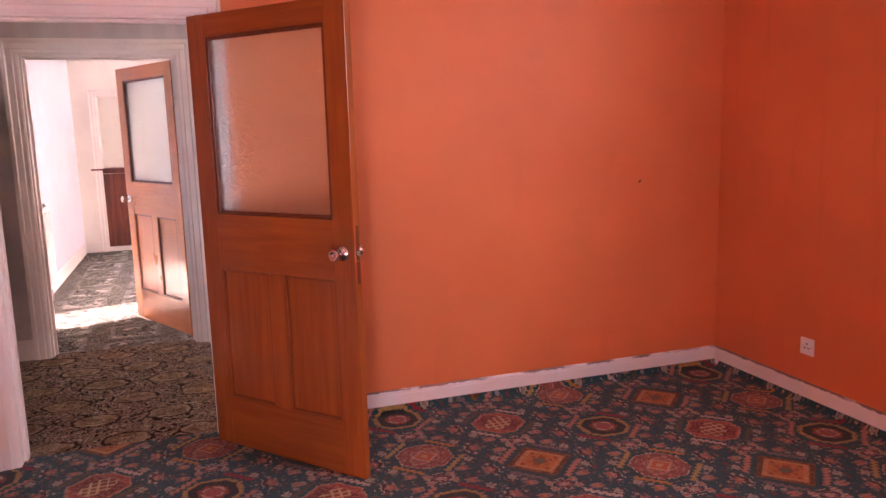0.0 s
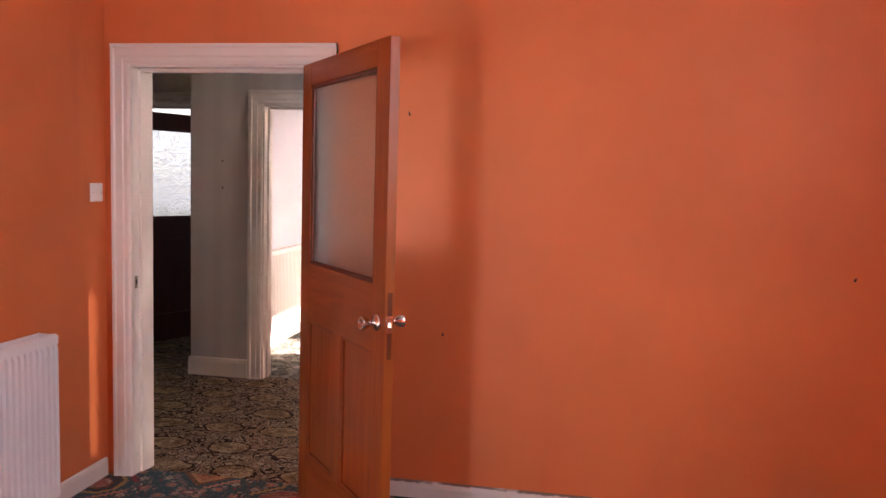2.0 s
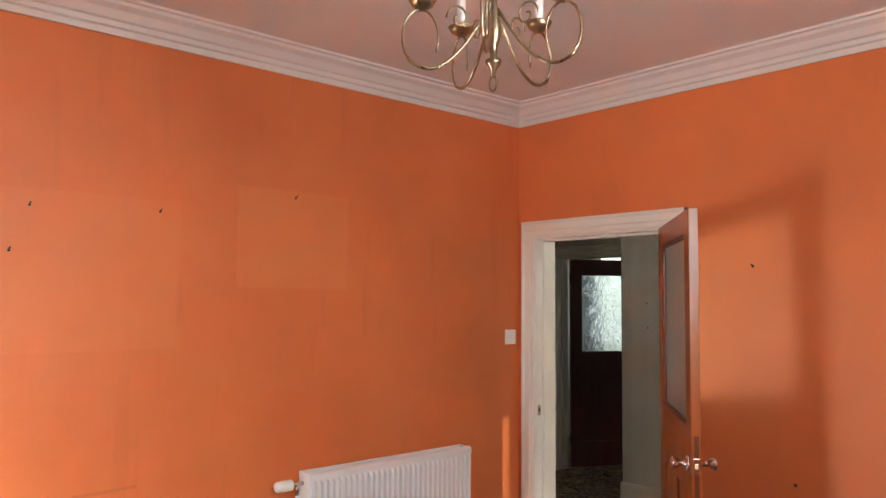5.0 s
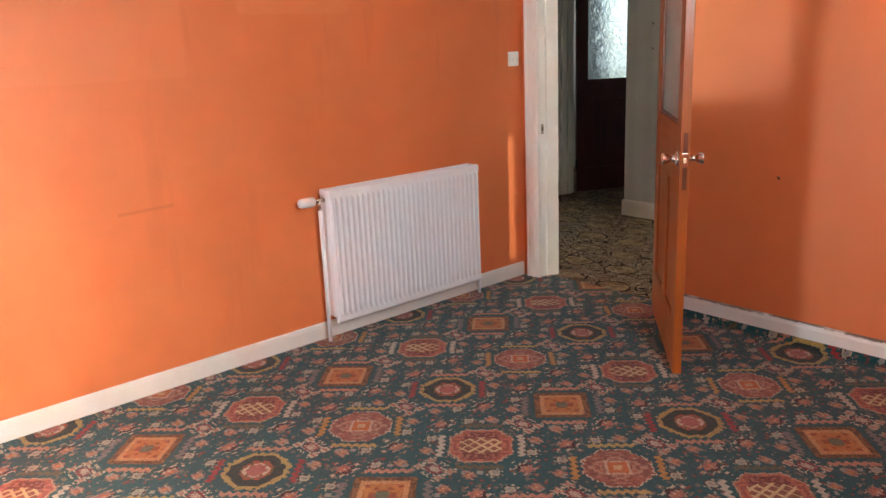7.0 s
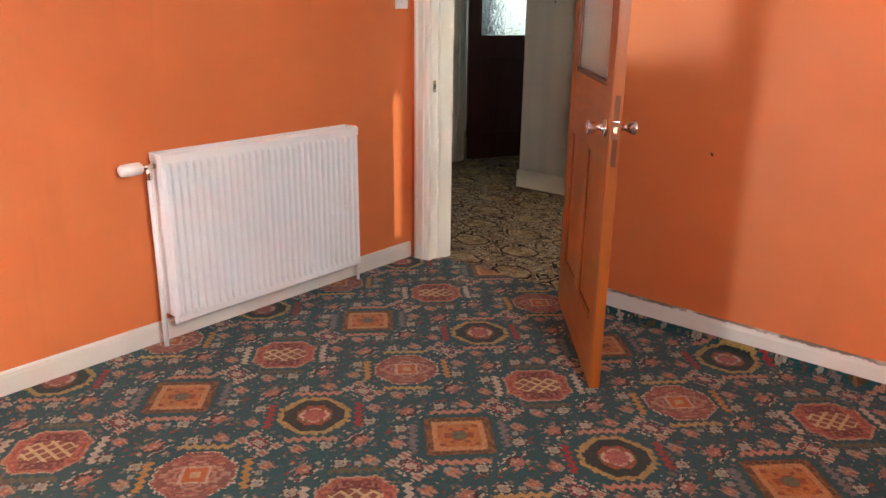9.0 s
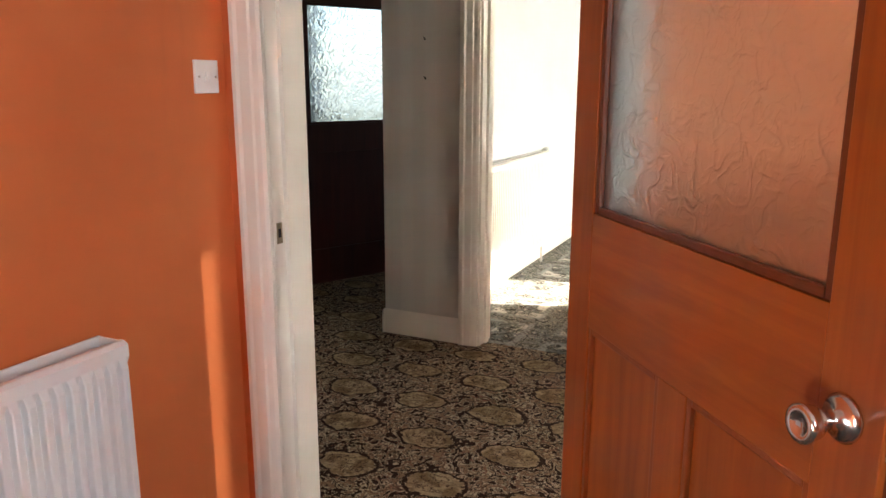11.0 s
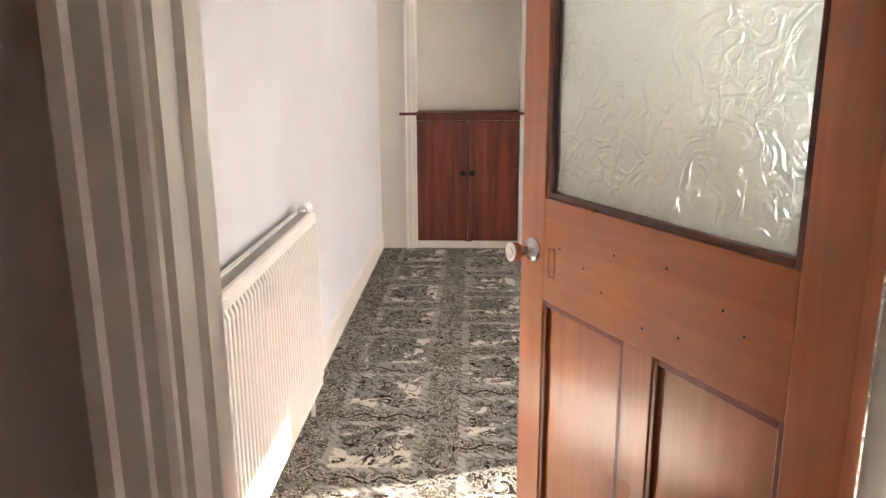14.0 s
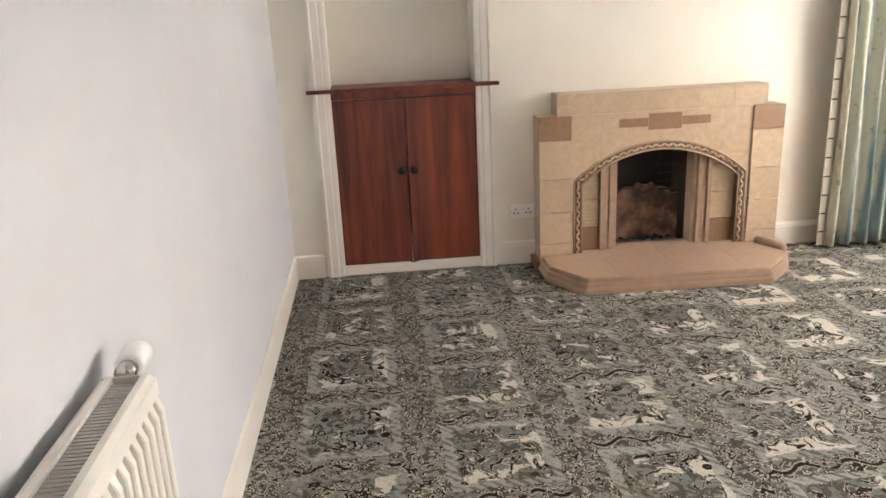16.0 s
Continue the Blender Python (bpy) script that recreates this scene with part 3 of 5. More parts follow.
def slab_with_openings(axis, u0, u1, t0, t1, z0, z1, openings):
    """A wall along x or y between t0 and t1, with openings (from, to, sill, head)."""
    bm = bmesh.new()
    cuts = sorted({u0, u1, *[o[0] for o in openings], *[o[1] for o in openings]})
    for a, b in zip(cuts, cuts[1:]):
        spans = [(z0, z1)]
        for o in openings:
            if o[0] <= a + 1e-6 and b <= o[1] + 1e-6:
                spans = [s for s in ((z0, o[2]), (o[3], z1)) if s[1] - s[0] > 1e-4]
        for lo, hi in spans:
            if axis == "x":
                box(bm, a, b, t0, t1, lo, hi)
            else:
                box(bm, t0, t1, a, b, lo, hi)
    bmesh.ops.remove_doubles(bm, verts=bm.verts, dist=1e-5)
    return bm


def face_mats(bm, rule):
    for f in bm.faces:
        f.normal_update()
        f.material_index = rule(f.calc_center_median(), f.normal)
    return bm


# ---- large structure ----
XL, XR, YB, YA = -0.745, 3.12, -0.55, 3.83
CEIL = 2.79
HALL_N, HALL_S = 5.714, 4.01
WX, WXR, WYB, WYA = -1.124, 2.75, 5.87, 10.69
D1 = (-0.62, 0.268, 0.0, 1.99)
D2 = (-0.769, 0.168, 0.0, 2.0)
DF = (-2.345, -1.42, 0.0, 2.03)
WIN_O = (0.95, 1.74, 1.52, 2.60)
WIN_W = (7.50, 8.44, 0.50, 2.04)
# WIN_N is an unseen extra window, added for more light
WIN_N = (8.85, 10.15, 0.55, 2.15)
WIN_H = (4.2, 5.0, 1.62, 2.55)


def floor_piece(name, x0, x1, y0, y1, mat, label, top=0.0):
    bm = bmesh.new()
    box(bm, x0, x1, y0, y1, -0.06, top)
    return structure(name, bm, mat, label, "carpet")


floor_piece("floor_1", XL - 0.1, XR + 0.05, YB - 0.05, 3.92, CARPET_RED, "worn teal carpet with red and orange medallions", 0.016)
floor_piece("floor_2", -3.4, WXR, 3.92, 5.79, CARPET_HALL, "brown and beige patterned hall carpet")
floor_piece("floor_3", WX - 0.05, WXR + 0.05, 5.79, WYA + 0.35, CARPET_GREY, "distressed grey patchwork carpet")
floor_piece("floor_4", -3.4, WX - 0.05, 5.79, 7.95, CARPET_HALL, "brown carpet in the dark vestibule")

bm = slab_with_openings("x", -3.4, XR, YA, HALL_S, 0, CEIL, [D1])
face_mats(bm, lambda c, n: 0 if n.y < -0.5 and abs(c.y - YA) < 0.01 else (2 if abs(n.y) < 0.5 and c.x < 0.4 else 1))
structure("wall_1", bm, [ORANGE, HALL, TRIM], "orange painted wall with a doorway")
bm = slab_with_openings("y", YB - 0.15, YA, XL - 0.15, XL, 0, CEIL, [])
structure("wall_2", bm, ORANGE, "scuffed orange painted wall behind the radiator")
bm = slab_with_openings("y", YB - 0.15, HALL_S, XR, XR + 0.28, 0, CEIL, [WIN_O])
structure("wall_3", bm, ORANGE, "orange painted wall with a window")
# the opening here is added for the back fill lamp
bm = slab_with_openings("x", XL, XR, YB - 0.28, YB, 0, CEIL, [(-0.62, 0.28, 0.05, 2.0)])
structure("wall_4", bm, ORANGE, "orange painted wall with an opening added for the back fill lamp")
bm = slab_with_openings("x", WX, WXR, HALL_N, WYB, 0, CEIL, [D2])
face_mats(bm, lambda c, n: 0 if n.y < -0.5 else (1 if n.y > 0.5 else 2))
structure("wall_5", bm, [HALL, WHITE_WALL, TRIM], "pale papered hall wall with a doorway")
bm = slab_with_openings("y", HALL_N, WYA + 0.35, -1.327, WX, 0, CEIL, [])
face_mats(bm, lambda c, n: 0 if n.x > 0.5 else 1)
structure("wall_6", bm, [WHITE_WALL, HALL], "plain white painted wall")
bm = slab_with_openings("x", WX, WXR, WYA, WYA + 0.3, 0, CEIL, [(-0.845, -0.045, 0.04, 1.965), (0.72, 1.19, 0.05, 0.71)])
structure("wall_7", bm, CREAM_WALL, "cream chimney wall with an alcove")
bm = slab_with_openings("y", HALL_S, WYA + 0.35, WXR, WXR + 0.28, 0, CEIL, [WIN_H, WIN_W, WIN_N])
structure("wall_8", bm, WHITE_WALL, "white painted wall with a window")
bm = slab_with_openings("x", -3.4, -1.327, 6.085, 6.26, 0, CEIL, [DF])
face_mats(bm, lambda c, n: 1 if abs(n.y) < 0.5 and abs(c.x + 1.9) < 0.5 else 0)
structure("wall_9", bm, [HALL, TRIM], "papered hall wall round the front door")
bm = slab_with_openings("y", HALL_S, 6.26, -3.55, -3.4, 0, CEIL, [])
structure("wall_10", bm, HALL, "papered hall end wall")
bm = slab_with_openings("y", 6.26, 7.9, -3.55, -3.4, 0, CEIL, [])
structure("wall_11", bm, PLASTER, "grey vestibule wall")
bm = slab_with_openings("x", -3.55, -1.327, 7.9, 8.1, 0, CEIL, [(-3.3, -1.45, 0.95, 2.25)])
structure("wall_12", bm, PLASTER, "grey vestibule outer wall with a glazed opening")

bm = bmesh.new()
box(bm, -3.6, XR + 0.35, YB - 0.2, WYA + 0.4, CEIL, CEIL + 0.2)
structure("ceiling", bm, CEILING, "plain white painted ceiling", "ceiling")
bm = bmesh.new()
box(bm, -2500, 2500, -2500, 2500, -0.6, -0.5)
structure("ground", bm, GROUND, "grassy garden ground outside", "ground")
# alcove lining behind the press
bm = bmesh.new()
box(bm, -0.90, 0.01, WYA + 0.26, WYA + 0.30, 0, 2.05)
structure("wall_13", bm, CREAM_WALL, "white back of the alcove")


def profile_run(bm, prof, axis, a, b, at, sign, z):
    """Sweeps a moulding profile of (out, up) along a wall line."""
    prism(bm, [(at + sign * o, z + u) for o, u in prof], axis, a, b)


CORNICE = [(0.0, -0.12), (0.012, -0.12), (0.014, -0.095), (0.03, -0.09), (0.036, -0.072), (0.05, -0.066), (0.075, -0.038), (0.105, -0.024), (0.11, -0.012), (0.13, -0.010), (0.132, 0.0), (0.0, 0.0)]
for axis, a, b, at, sign in (("x", XL, XR, YA, -1), ("y", YB, YA - 0.002, XL, 1), ("y", YB, YA - 0.002, XR, -1), ("x", XL, XR, YB, 1)):
    bm = bmesh.new()
    profile_run(bm, CORNICE, axis, a, b, at, sign, CEIL)
    tagged(part("cornice", bm, CEILING), "stepped white plaster cornice", "cornice", kind="structure")

SKIRTING = [(0.0, 0.0), (0.012, 0.0), (0.012, 0.108), (0.010, 0.117), (0.010, 0.126), (0.005, 0.136), (0.0, 0.138)]


def skirting(axis, a, b, at, sign, mat=None, tall=1.0):
    bm = bmesh.new()
    profile_run(bm, [(o, u * tall) for o, u in SKIRTING], axis, a, b, at, sign, 0.0)
    tagged(part("baseboard", bm, mat or TRIM), "scuffed white painted skirting board", "skirting", kind="structure")


skirting("x", 0.412, XR, YA, -1, SKIRT, 0.96)
skirting("y", YB, YA - 0.02, XL, 1, SKIRT, 0.76)
skirting("y", YB, YA - 0.02, XR, -1, SKIRT, 0.96)
# the carpet rides up against these two boards
UPTURN = [(0.0, 0.0), (0.060, 0.0), (0.040, 0.005), (0.024, 0.016), (0.016, 0.030), (0.0125, 0.036), (0.0, 0.036)]
for axis, a, b, at in (("x", 0.42, XR, YA), ("y", YB, YA - 0.06, XR)):
    bm = bmesh.new()
    profile_run(bm, UPTURN, axis, a, b, at, -1, 0.0165)
    tagged(part("carpet_edge", bm, CARPET_RED), "teal carpet edge pushed up against the skirting", "carpet", kind="structure")
skirting("x", XL, XR, YB, 1, SKIRT, 0.86)
skirting("x", -1.327, -0.878, HALL_N, -1)
skirting("y", HALL_N - 0.018, 6.085, -1.327, -1)
skirting("x", 0.270, WXR, HALL_N, -1)
skirting("x", -3.4, -2.45, 6.085, -1)
skirting("y", WYB, WYA - 0.02, WX, 1)
skirting("x", WX, -0.955, WYA, -1)
skirting("x", 0.065, 0.275, WYA, -1)
skirting("x", 1.69, WXR, WYA, -1)
skirting("x", 0.29, WXR, WYB, 1)

ARCH = [(0.0, 0.0), (0.0, 0.012), (0.012, 0.016), (0.03, 0.016), (0.036, 0.021), (0.07, 0.021), (0.078, 0.028), (1.0, 0.028), (1.0, 0.0)]


def architrave(name, x0, x1, head, width, y, sign, label):
    """A moulded door surround on a wall face, mitred by overlapping steps."""
    ob = tagged(new(name), label=label, category="door frame", kind="structure")
    def prof(w):
        return [(min(o, 1.0) if o < 1 else w, d) for o, d in ARCH]
    for nm, inner, s in (("frame_side", x0, -1), ("frame_side", x1, 1)):
        bm = bmesh.new()
        prism(bm, [(inner + s * o, y + sign * d) for o, d in prof(width)], "z", 0.0, head + (width if s else 0))
        part(nm, bm, TRIM, ob)
    bm = bmesh.new()
    prism(bm, [(y + sign * (d + 0.002), head + o) for o, d in prof(width)], "x", x0 - width, x1 + width)
    part("frame_head", bm, TRIM, ob)
    return ob


def lining(name, x0, x1, head, y0, y1, stop_y, label):
    ob = tagged(new(name), label=label, category="door frame", kind="structure")
    for a, b in ((x0, x0 + 0.012), (x1 - 0.012, x1)):
        bm = bmesh.new()
        box(bm, a, b, y0, y1, 0, head - 0.012)
        s = 1 if a == x0 else -1
        c = b if a == x0 else a
        box(bm, min(c, c + s * 0.014), max(c, c + s * 0.014), stop_y, stop_y + 0.04, 0, head - 0.026)
        part("jamb", bm, TRIM, ob)
    bm = bmesh.new()
    box(bm, x0, x1, y0, y1, head - 0.012, head)
    box(bm, x0 + 0.026, x1 - 0.026, stop_y, stop_y + 0.04, head - 0.026, head - 0.012)
    part("jamb_head", bm, TRIM, ob)
    return ob


architrave("door_frame_1", D1[0] + 0.012, D1[1] + 0.035, D1[3], 0.090, YA, -1, "moulded white door surround on the orange wall")
architrave("door_frame_2", D1[0] - 0.03, D1[1], D1[3], 0.10, HALL_S, 1, "moulded white door surround facing the hall")
architrave("door_frame_3", D2[0], D2[1], D2[3], 0.100, HALL_N, -1, "moulded white door surround on the papered wall")
architrave("door_frame_4", D2[0], D2[1] + 0.03, D2[3], 0.10, WYB, 1, "white door surround on the white wall")
architrave("door_frame_5", DF[0], DF[1] - 0.0, DF[3], 0.09, 6.085, -1, "white surround of the front door")
lining("door_lining_1", D1[0], D1[1], D1[3], YA + 0.002, HALL_S - 0.002, YA + 0.055, "chipped white door lining with a stop")
lining("door_lining_2", D2[0], D2[1], D2[3], HALL_N + 0.002, WYB - 0.002, WYB - 0.10, "white door lining with a stop")
lining("door_lining_3", DF[0], DF[1], DF[3], 6.087, 6.258, 6.16, "white front door lining with a stop")
architrave("press_frame", -0.84, -0.05, 1.96, 0.095, WYA, -1, "moulded cream surround of the alcove press")


def window(name, axis_x, y0, y1, z0, z1, label):
    """A casement window in a wall facing x."""
    ob = tagged(new(name), label=label, category="window", kind="structure")
    xa, xb = axis_x + 0.14, axis_x + 0.20
    for a, b, c, d in ((y0, y1, z0, z0 + 0.06), (y0, y1, z1 - 0.06, z1), (y0, y0 + 0.05, z0 + 0.06, z1 - 0.06), (y1 - 0.05, y1, z0 + 0.06, z1 - 0.06)):
        bm = bmesh.new()
        box(bm, xa, xb, a, b, c, d)
        part("window_frame", bm, TRIM, ob)
    bm = bmesh.new()
    box(bm, axis_x - 0.04, xa, y0 - 0.05, y1 + 0.05, z0 - 0.03, z0, 0.004)
    part("window_sill", bm, TRIM, ob)
    bm = bmesh.new()
    box(bm, xa + 0.028, xa + 0.032, y0 + 0.05, y1 - 0.05, z0 + 0.06, z1 - 0.06)
    p = part("pane", bm, CLEAR, ob)
    p.visible_shadow = False
    return ob


# a glazed garden door behind the start of the walk, unseen, added to hold the back fill lamp
ob = tagged(new("added_door"), label="unseen white framed garden door, added round the back fill lamp", category="door", kind="structure")
for a, b, c, d in ((-0.62, 0.28, 0.05, 0.17), (-0.62, 0.28, 1.90, 2.0), (-0.62, -0.54, 0.17, 1.90), (0.20, 0.28, 0.17, 1.90)):
    bm = bmesh.new()
    box(bm, a, b, YB - 0.26, YB - 0.20, c, d)
    part("door_frame", bm, TRIM, ob)
bm = bmesh.new()
box(bm, -0.54, 0.20, YB - 0.234, YB - 0.230, 0.17, 1.90)
p = part("pane", bm, CLEAR, ob)
p.visible_shadow = False
bm = bmesh.new()
box(bm, -0.62, 0.28, YB - 0.28, YB - 0.012, 0.0, 0.049, 0.004)
part("threshold", bm, TRIM, ob)
window("window_1", XR, *WIN_O, "white framed window in the orange wall")
window("window_3", WXR, *WIN_H, "small high window at the end of the hall")
window("added_window", WXR, *WIN_N, "white framed window veiled by a net")
window("window_2", WXR, *WIN_W, "white framed window in the white wall")


# ---- doors ----
def glazed_door(name, width, height, stile, glass, lock, panel_low, pine, rail, label, knob=True, flip=1, glass_mat=None, panels=True, hinge_mat=None):
    """A half-glazed panelled door. Local x runs from the hinge, local y is the thickness (0 to 0.042), z up."""
    T = 0.038
    d = thing(name, Matrix(), label, "door")
    g0, g1 = glass

    def add(nm, mat, x0, x1, y0, y1, z0, z1, bev=0.0025, label="", parent=None):
        bm = bmesh.new()
        box(bm, x0, x1, y0, y1, z0, z1, bev)
        return part(nm, bm, mat, parent or d, label)

    add("stile", pine, 0, stile, 0, T, 0, height)
    latch = add("stile", pine, width - stile, width, 0, T, 0, height)
    add("top_rail", rail, stile, width - stile, 0.0005, T - 0.0005, g1, height)
    add("lock_rail", rail, stile, width - stile, 0.0005, T - 0.0005, lock, g0)
    add("bottom_rail", rail, stile, width - stile, 0.0005, T - 0.0005, 0, panel_low)
    if panels:
        mid = width / 2
        add("muntin", pine, mid - 0.045, mid + 0.045, 0.0005, T - 0.0005, panel_low, lock)
        for a, b in ((stile, mid - 0.045), (mid + 0.045, width - stile)):
            pn = add("panel", pine, a - 0.005, b + 0.005, 0.013, T - 0.013, panel_low - 0.005, lock + 0.005, 0)
            for y0, y1 in ((0.003, 0.013), (T - 0.013, T - 0.003)):
                bm = bmesh.new()
                for q in ((a, a + 0.014, panel_low, lock), (b - 0.014, b, panel_low, lock), (a + 0.014, b - 0.014, panel_low, panel_low + 0.014), (a + 0.014, b - 0.014, lock - 0.014, lock)):
                    box(bm, q[0], q[1], y0, y1, q[2], q[3], 0.003)
                part("bead", bm, PINE_BEAD if pine is not DARK_DOOR else pine, pn, "stained bead round the panel")
    else:
        add("panel", pine, stile - 0.003, width - stile + 0.003, 0.010, T - 0.010, panel_low - 0.004, lock + 0.004, 0)
    bm = bmesh.new()
    box(bm, stile - 0.006, width - stile + 0.006, T / 2 - 0.002, T / 2 + 0.002, g0 - 0.006, g1 + 0.006)
    pane = part("pane", bm, glass_mat or GLASS, d, "leaf-patterned obscure glass pane")
    pane.visible_shadow = False
    for y0, y1 in ((0.004, T / 2 - 0.002), (T / 2 + 0.002, T - 0.004)):
        bm = bmesh.new()
        a, b = stile, width - stile
        for q in ((a, a + 0.016, g0, g1), (b - 0.016, b, g0, g1), (a + 0.016, b - 0.016, g0, g0 + 0.016), (a + 0.016, b - 0.016, g1 - 0.016, g1)):
            box(bm, q[0], q[1], y0, y1, q[2], q[3], 0.004)
        part("glazing_bead", bm, PINE_DARK if pine is not DARK_DOOR else pine, d, "dark glazing bead")
    if knob:
        kz = 0.965
        for side, y in ((-1, 0.0), (1, T)):
            m = Matrix.Translation((width - 0.06, y, kz)) @ Euler((radians(90 if side < 0 else -90), 0, 0)).to_matrix().to_4x4()
            bm = bmesh.new()
            lathe(bm, [(0.001, 0.0), (0.031, 0.0), (0.032, 0.004), (0.026, 0.010), (0.013, 0.013), (0.011, 0.028), (0.014, 0.034), (0.021, 0.044), (0.0255, 0.060), (0.0255, 0.064), (0.022, 0.067), (0.014, 0.067), (0.012, 0.064), (0.001, 0.063)], m, 28)
            part("knob", bm, CHROME, d, "worn chrome door knob", True)
        bm = bmesh.new()
        box(bm, width - 0.001, width + 0.0015, T / 2 - 0.012, T / 2 + 0.012, kz - 0.03, kz + 0.03, 0.001)
        plate = part("latch_plate", bm, CHROME, d, "chrome latch plate")
        bm = bmesh.new()
        prism(bm, [(width + 0.0015, T / 2 - 0.006), (width + 0.010, T / 2 + 0.004), (width + 0.0015, T / 2 + 0.006)], "z", kz - 0.009, kz + 0.009)
        part("latch", bm, BRASS, plate)
        bm = bmesh.new()
        box(bm, width - 0.0012, width + 0.0008, T / 2 - 0.008, T / 2 + 0.010, kz - 0.125, kz - 0.032)
        box(bm, width - 0.0012, width + 0.0008, T / 2 - 0.008, T / 2 + 0.010, kz + 0.032, kz + 0.115)
        part("old_mortice", bm, PINE_DARK, d, "dark patch of an old lock")
    for hz in (0.22, height - 0.24):
        bm = bmesh.new()
        lathe(bm, [(0.001, 0), (0.007, 0.001), (0.007, 0.10), (0.001, 0.101)], Matrix.Translation((-0.004, T + 0.002 if flip > 0 else -0.002, hz)), 12)
        box(bm, -0.0015, 0.0, 0.004, T - 0.004, hz, hz + 0.10)
        part("hinge", bm, hinge_mat or IRON, d, "dark iron butt hinge")
    return d


def door_pose(hinge_seen, latch_seen, thick_side):
    """Places a door so that its seen face (local y = 0 or T) runs from hinge to latch."""
    a, b = Vector((*hinge_seen, 0.012)), Vector((*latch_seen, 0.006))
    yaw = math.atan2(b.y - a.y, b.x - a.x)
    m = Matrix.Translation(a) @ Matrix.Rotation(yaw, 4, "Z")
    if thick_side < 0:
        m = m @ Matrix.Translation((0, -0.038, 0))
    return m


# the seen face of door 1 looks to -x -y, that is to the right of its run: local y = 0
door_a = glazed_door("door_1", 0.885, 1.97, 0.105, (1.10, 1.875), 0.85, 0.235, PINE, PINE_X, "open orange varnished pine door with obscure glass", flip=1)
door_a.matrix_world = door_pose((0.243, 3.804), (0.797, 3.138), 1)
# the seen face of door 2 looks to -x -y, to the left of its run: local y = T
door_b = glazed_door("door_2", 0.93, 1.97, 0.105, (1.10, 1.875), 0.85, 0.235, PINE_LIT, PINE_LIT_X, "open orange varnished pine door, sunlit glow put into its colour", flip=-1)
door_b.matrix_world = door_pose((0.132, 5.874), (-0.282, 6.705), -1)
door_f = glazed_door("door_3", 0.90, 2.0, 0.102, (1.088, 1.86), 0.90, 0.24, DARK_DOOR, DARK_DOOR, "dark red stained front door with bright obscure glass", knob=False, panels=False, flip=-1, glass_mat=GLASS_FRONT)
door_f.matrix_world = door_pose((-2.325, 6.275), (-1.91, 7.07), -1)


# ---- radiators ----
def radiator(name, length, z0, z1, depth, mat, double, label):
    """A pressed steel radiator. Local x along it, local y out of the wall, z up."""
    r = thing(name, Matrix(), label, "radiator")
    n = int(length / 0.032)
    top, low = z1 - 0.036, z0 + 0.032

    def sheet(y, out):
        bm = bmesh.new()
        prof = []
        for i in range(n):
            a = length * i / n
            w = length / n
            prof += [(a + 0.22 * w, 0.0), (a + 0.30 * w, 0.85), (a + 0.38 * w, 1.0), (a + 0.76 * w, 1.0), (a + 0.84 * w, 0.85), (a + 0.92 * w, 0.0)]
        prof = [(0.0, 0.0)] + prof + [(length, 0.0)]
        rows = [(z0, 0.0), (z0 + 0.01, 0.4), (low, 0.4), (low + 0.022, 1.0), (top - 0.022, 1.0), (top, 0.4), (z1 - 0.008, 0.4), (z1, 0.0)]
        grid = []
        for z, k in rows:
            grid.append([bm.verts.new((x, y + out * (0.002 + 0.018 * h if k == 1.0 else 0.030 * k), z)) for x, h in prof])
        back = [[bm.verts.new((x, y - out * 0.012, z)) for x, h in (prof[0], prof[-1])] for z in (z0, z1)]
        for p, q in zip(grid, grid[1:]):
            for i in range(len(prof) - 1):
                bm.faces.new((p[i], p[i + 1], q[i + 1], q[i]))
        bm.faces.new((back[0][0], back[0][1], back[1][1], back[1][0]))
        bm.faces.new([*grid[0], back[0][1], back[0][0]])
        bm.faces.new([*grid[-1], back[1][1], back[1][0]])
        bm.faces.new([*[g[0] for g in grid], back[1][0], back[0][0]])
        bm.faces.new([*[g[-1] for g in grid], back[1][1], back[0][1]])
        return bm

    part("front_panel", sheet(depth - 0.009, 1), mat, r)
    if double:
        part("back_panel", sheet(0.034, -1), mat, r)
        bm = bmesh.new()
        box(bm, 0.012, length - 0.012, 0.040, depth - 0.016, z1 - 0.016, z1 - 0.010)
        for i in range(int((length - 0.03) / 0.010)):
            x = 0.015 + i * 0.010
            box(bm, x, x + 0.007, 0.040, depth - 0.016, z1 - 0.010, z1 - 0.007)
        part("top_grille", bm, GREY_METAL, r, "dusty grey top grille")
        for x in (0.0, length - 0.004):
            bm = bmesh.new()
            box(bm, x, x + 0.004, 0.026, depth - 0.010, z0 + 0.01, z1, 0.001)
            part("side_cover", bm, mat, r)
    else:
        bm = bmesh.new()
        zig = [(0.03 + (length - 0.06) * i / 47, 0.040 if i % 2 else depth - 0.030) for i in range(48)]
        prism(bm, zig + [(x, y + 0.002) for x, y in reversed(zig)], "z", z0 + 0.06, z1 - 0.03)
        part("convector", bm, GREY_METAL, r, "grey convector fins behind the panel")
        bm = bmesh.new()
        box(bm, 0.0, length, 0.026, 0.032, z1 - 0.03, z1 - 0.001, 0.001)
        box(bm, 0.0, 0.006, 0.030, depth - 0.02, z0 + 0.03, z1 - 0.002, 0.001)
        box(bm, length - 0.006, length, 0.030, depth - 0.02, z0 + 0.03, z1 - 0.002, 0.001)
        part("edge_strip", bm, mat, r)
    for x in (length * 0.2, length * 0.8):
        bm = bmesh.new()
        box(bm, x - 0.015, x + 0.015, 0.0, 0.034, z0 + 0.08, z1 - 0.08)
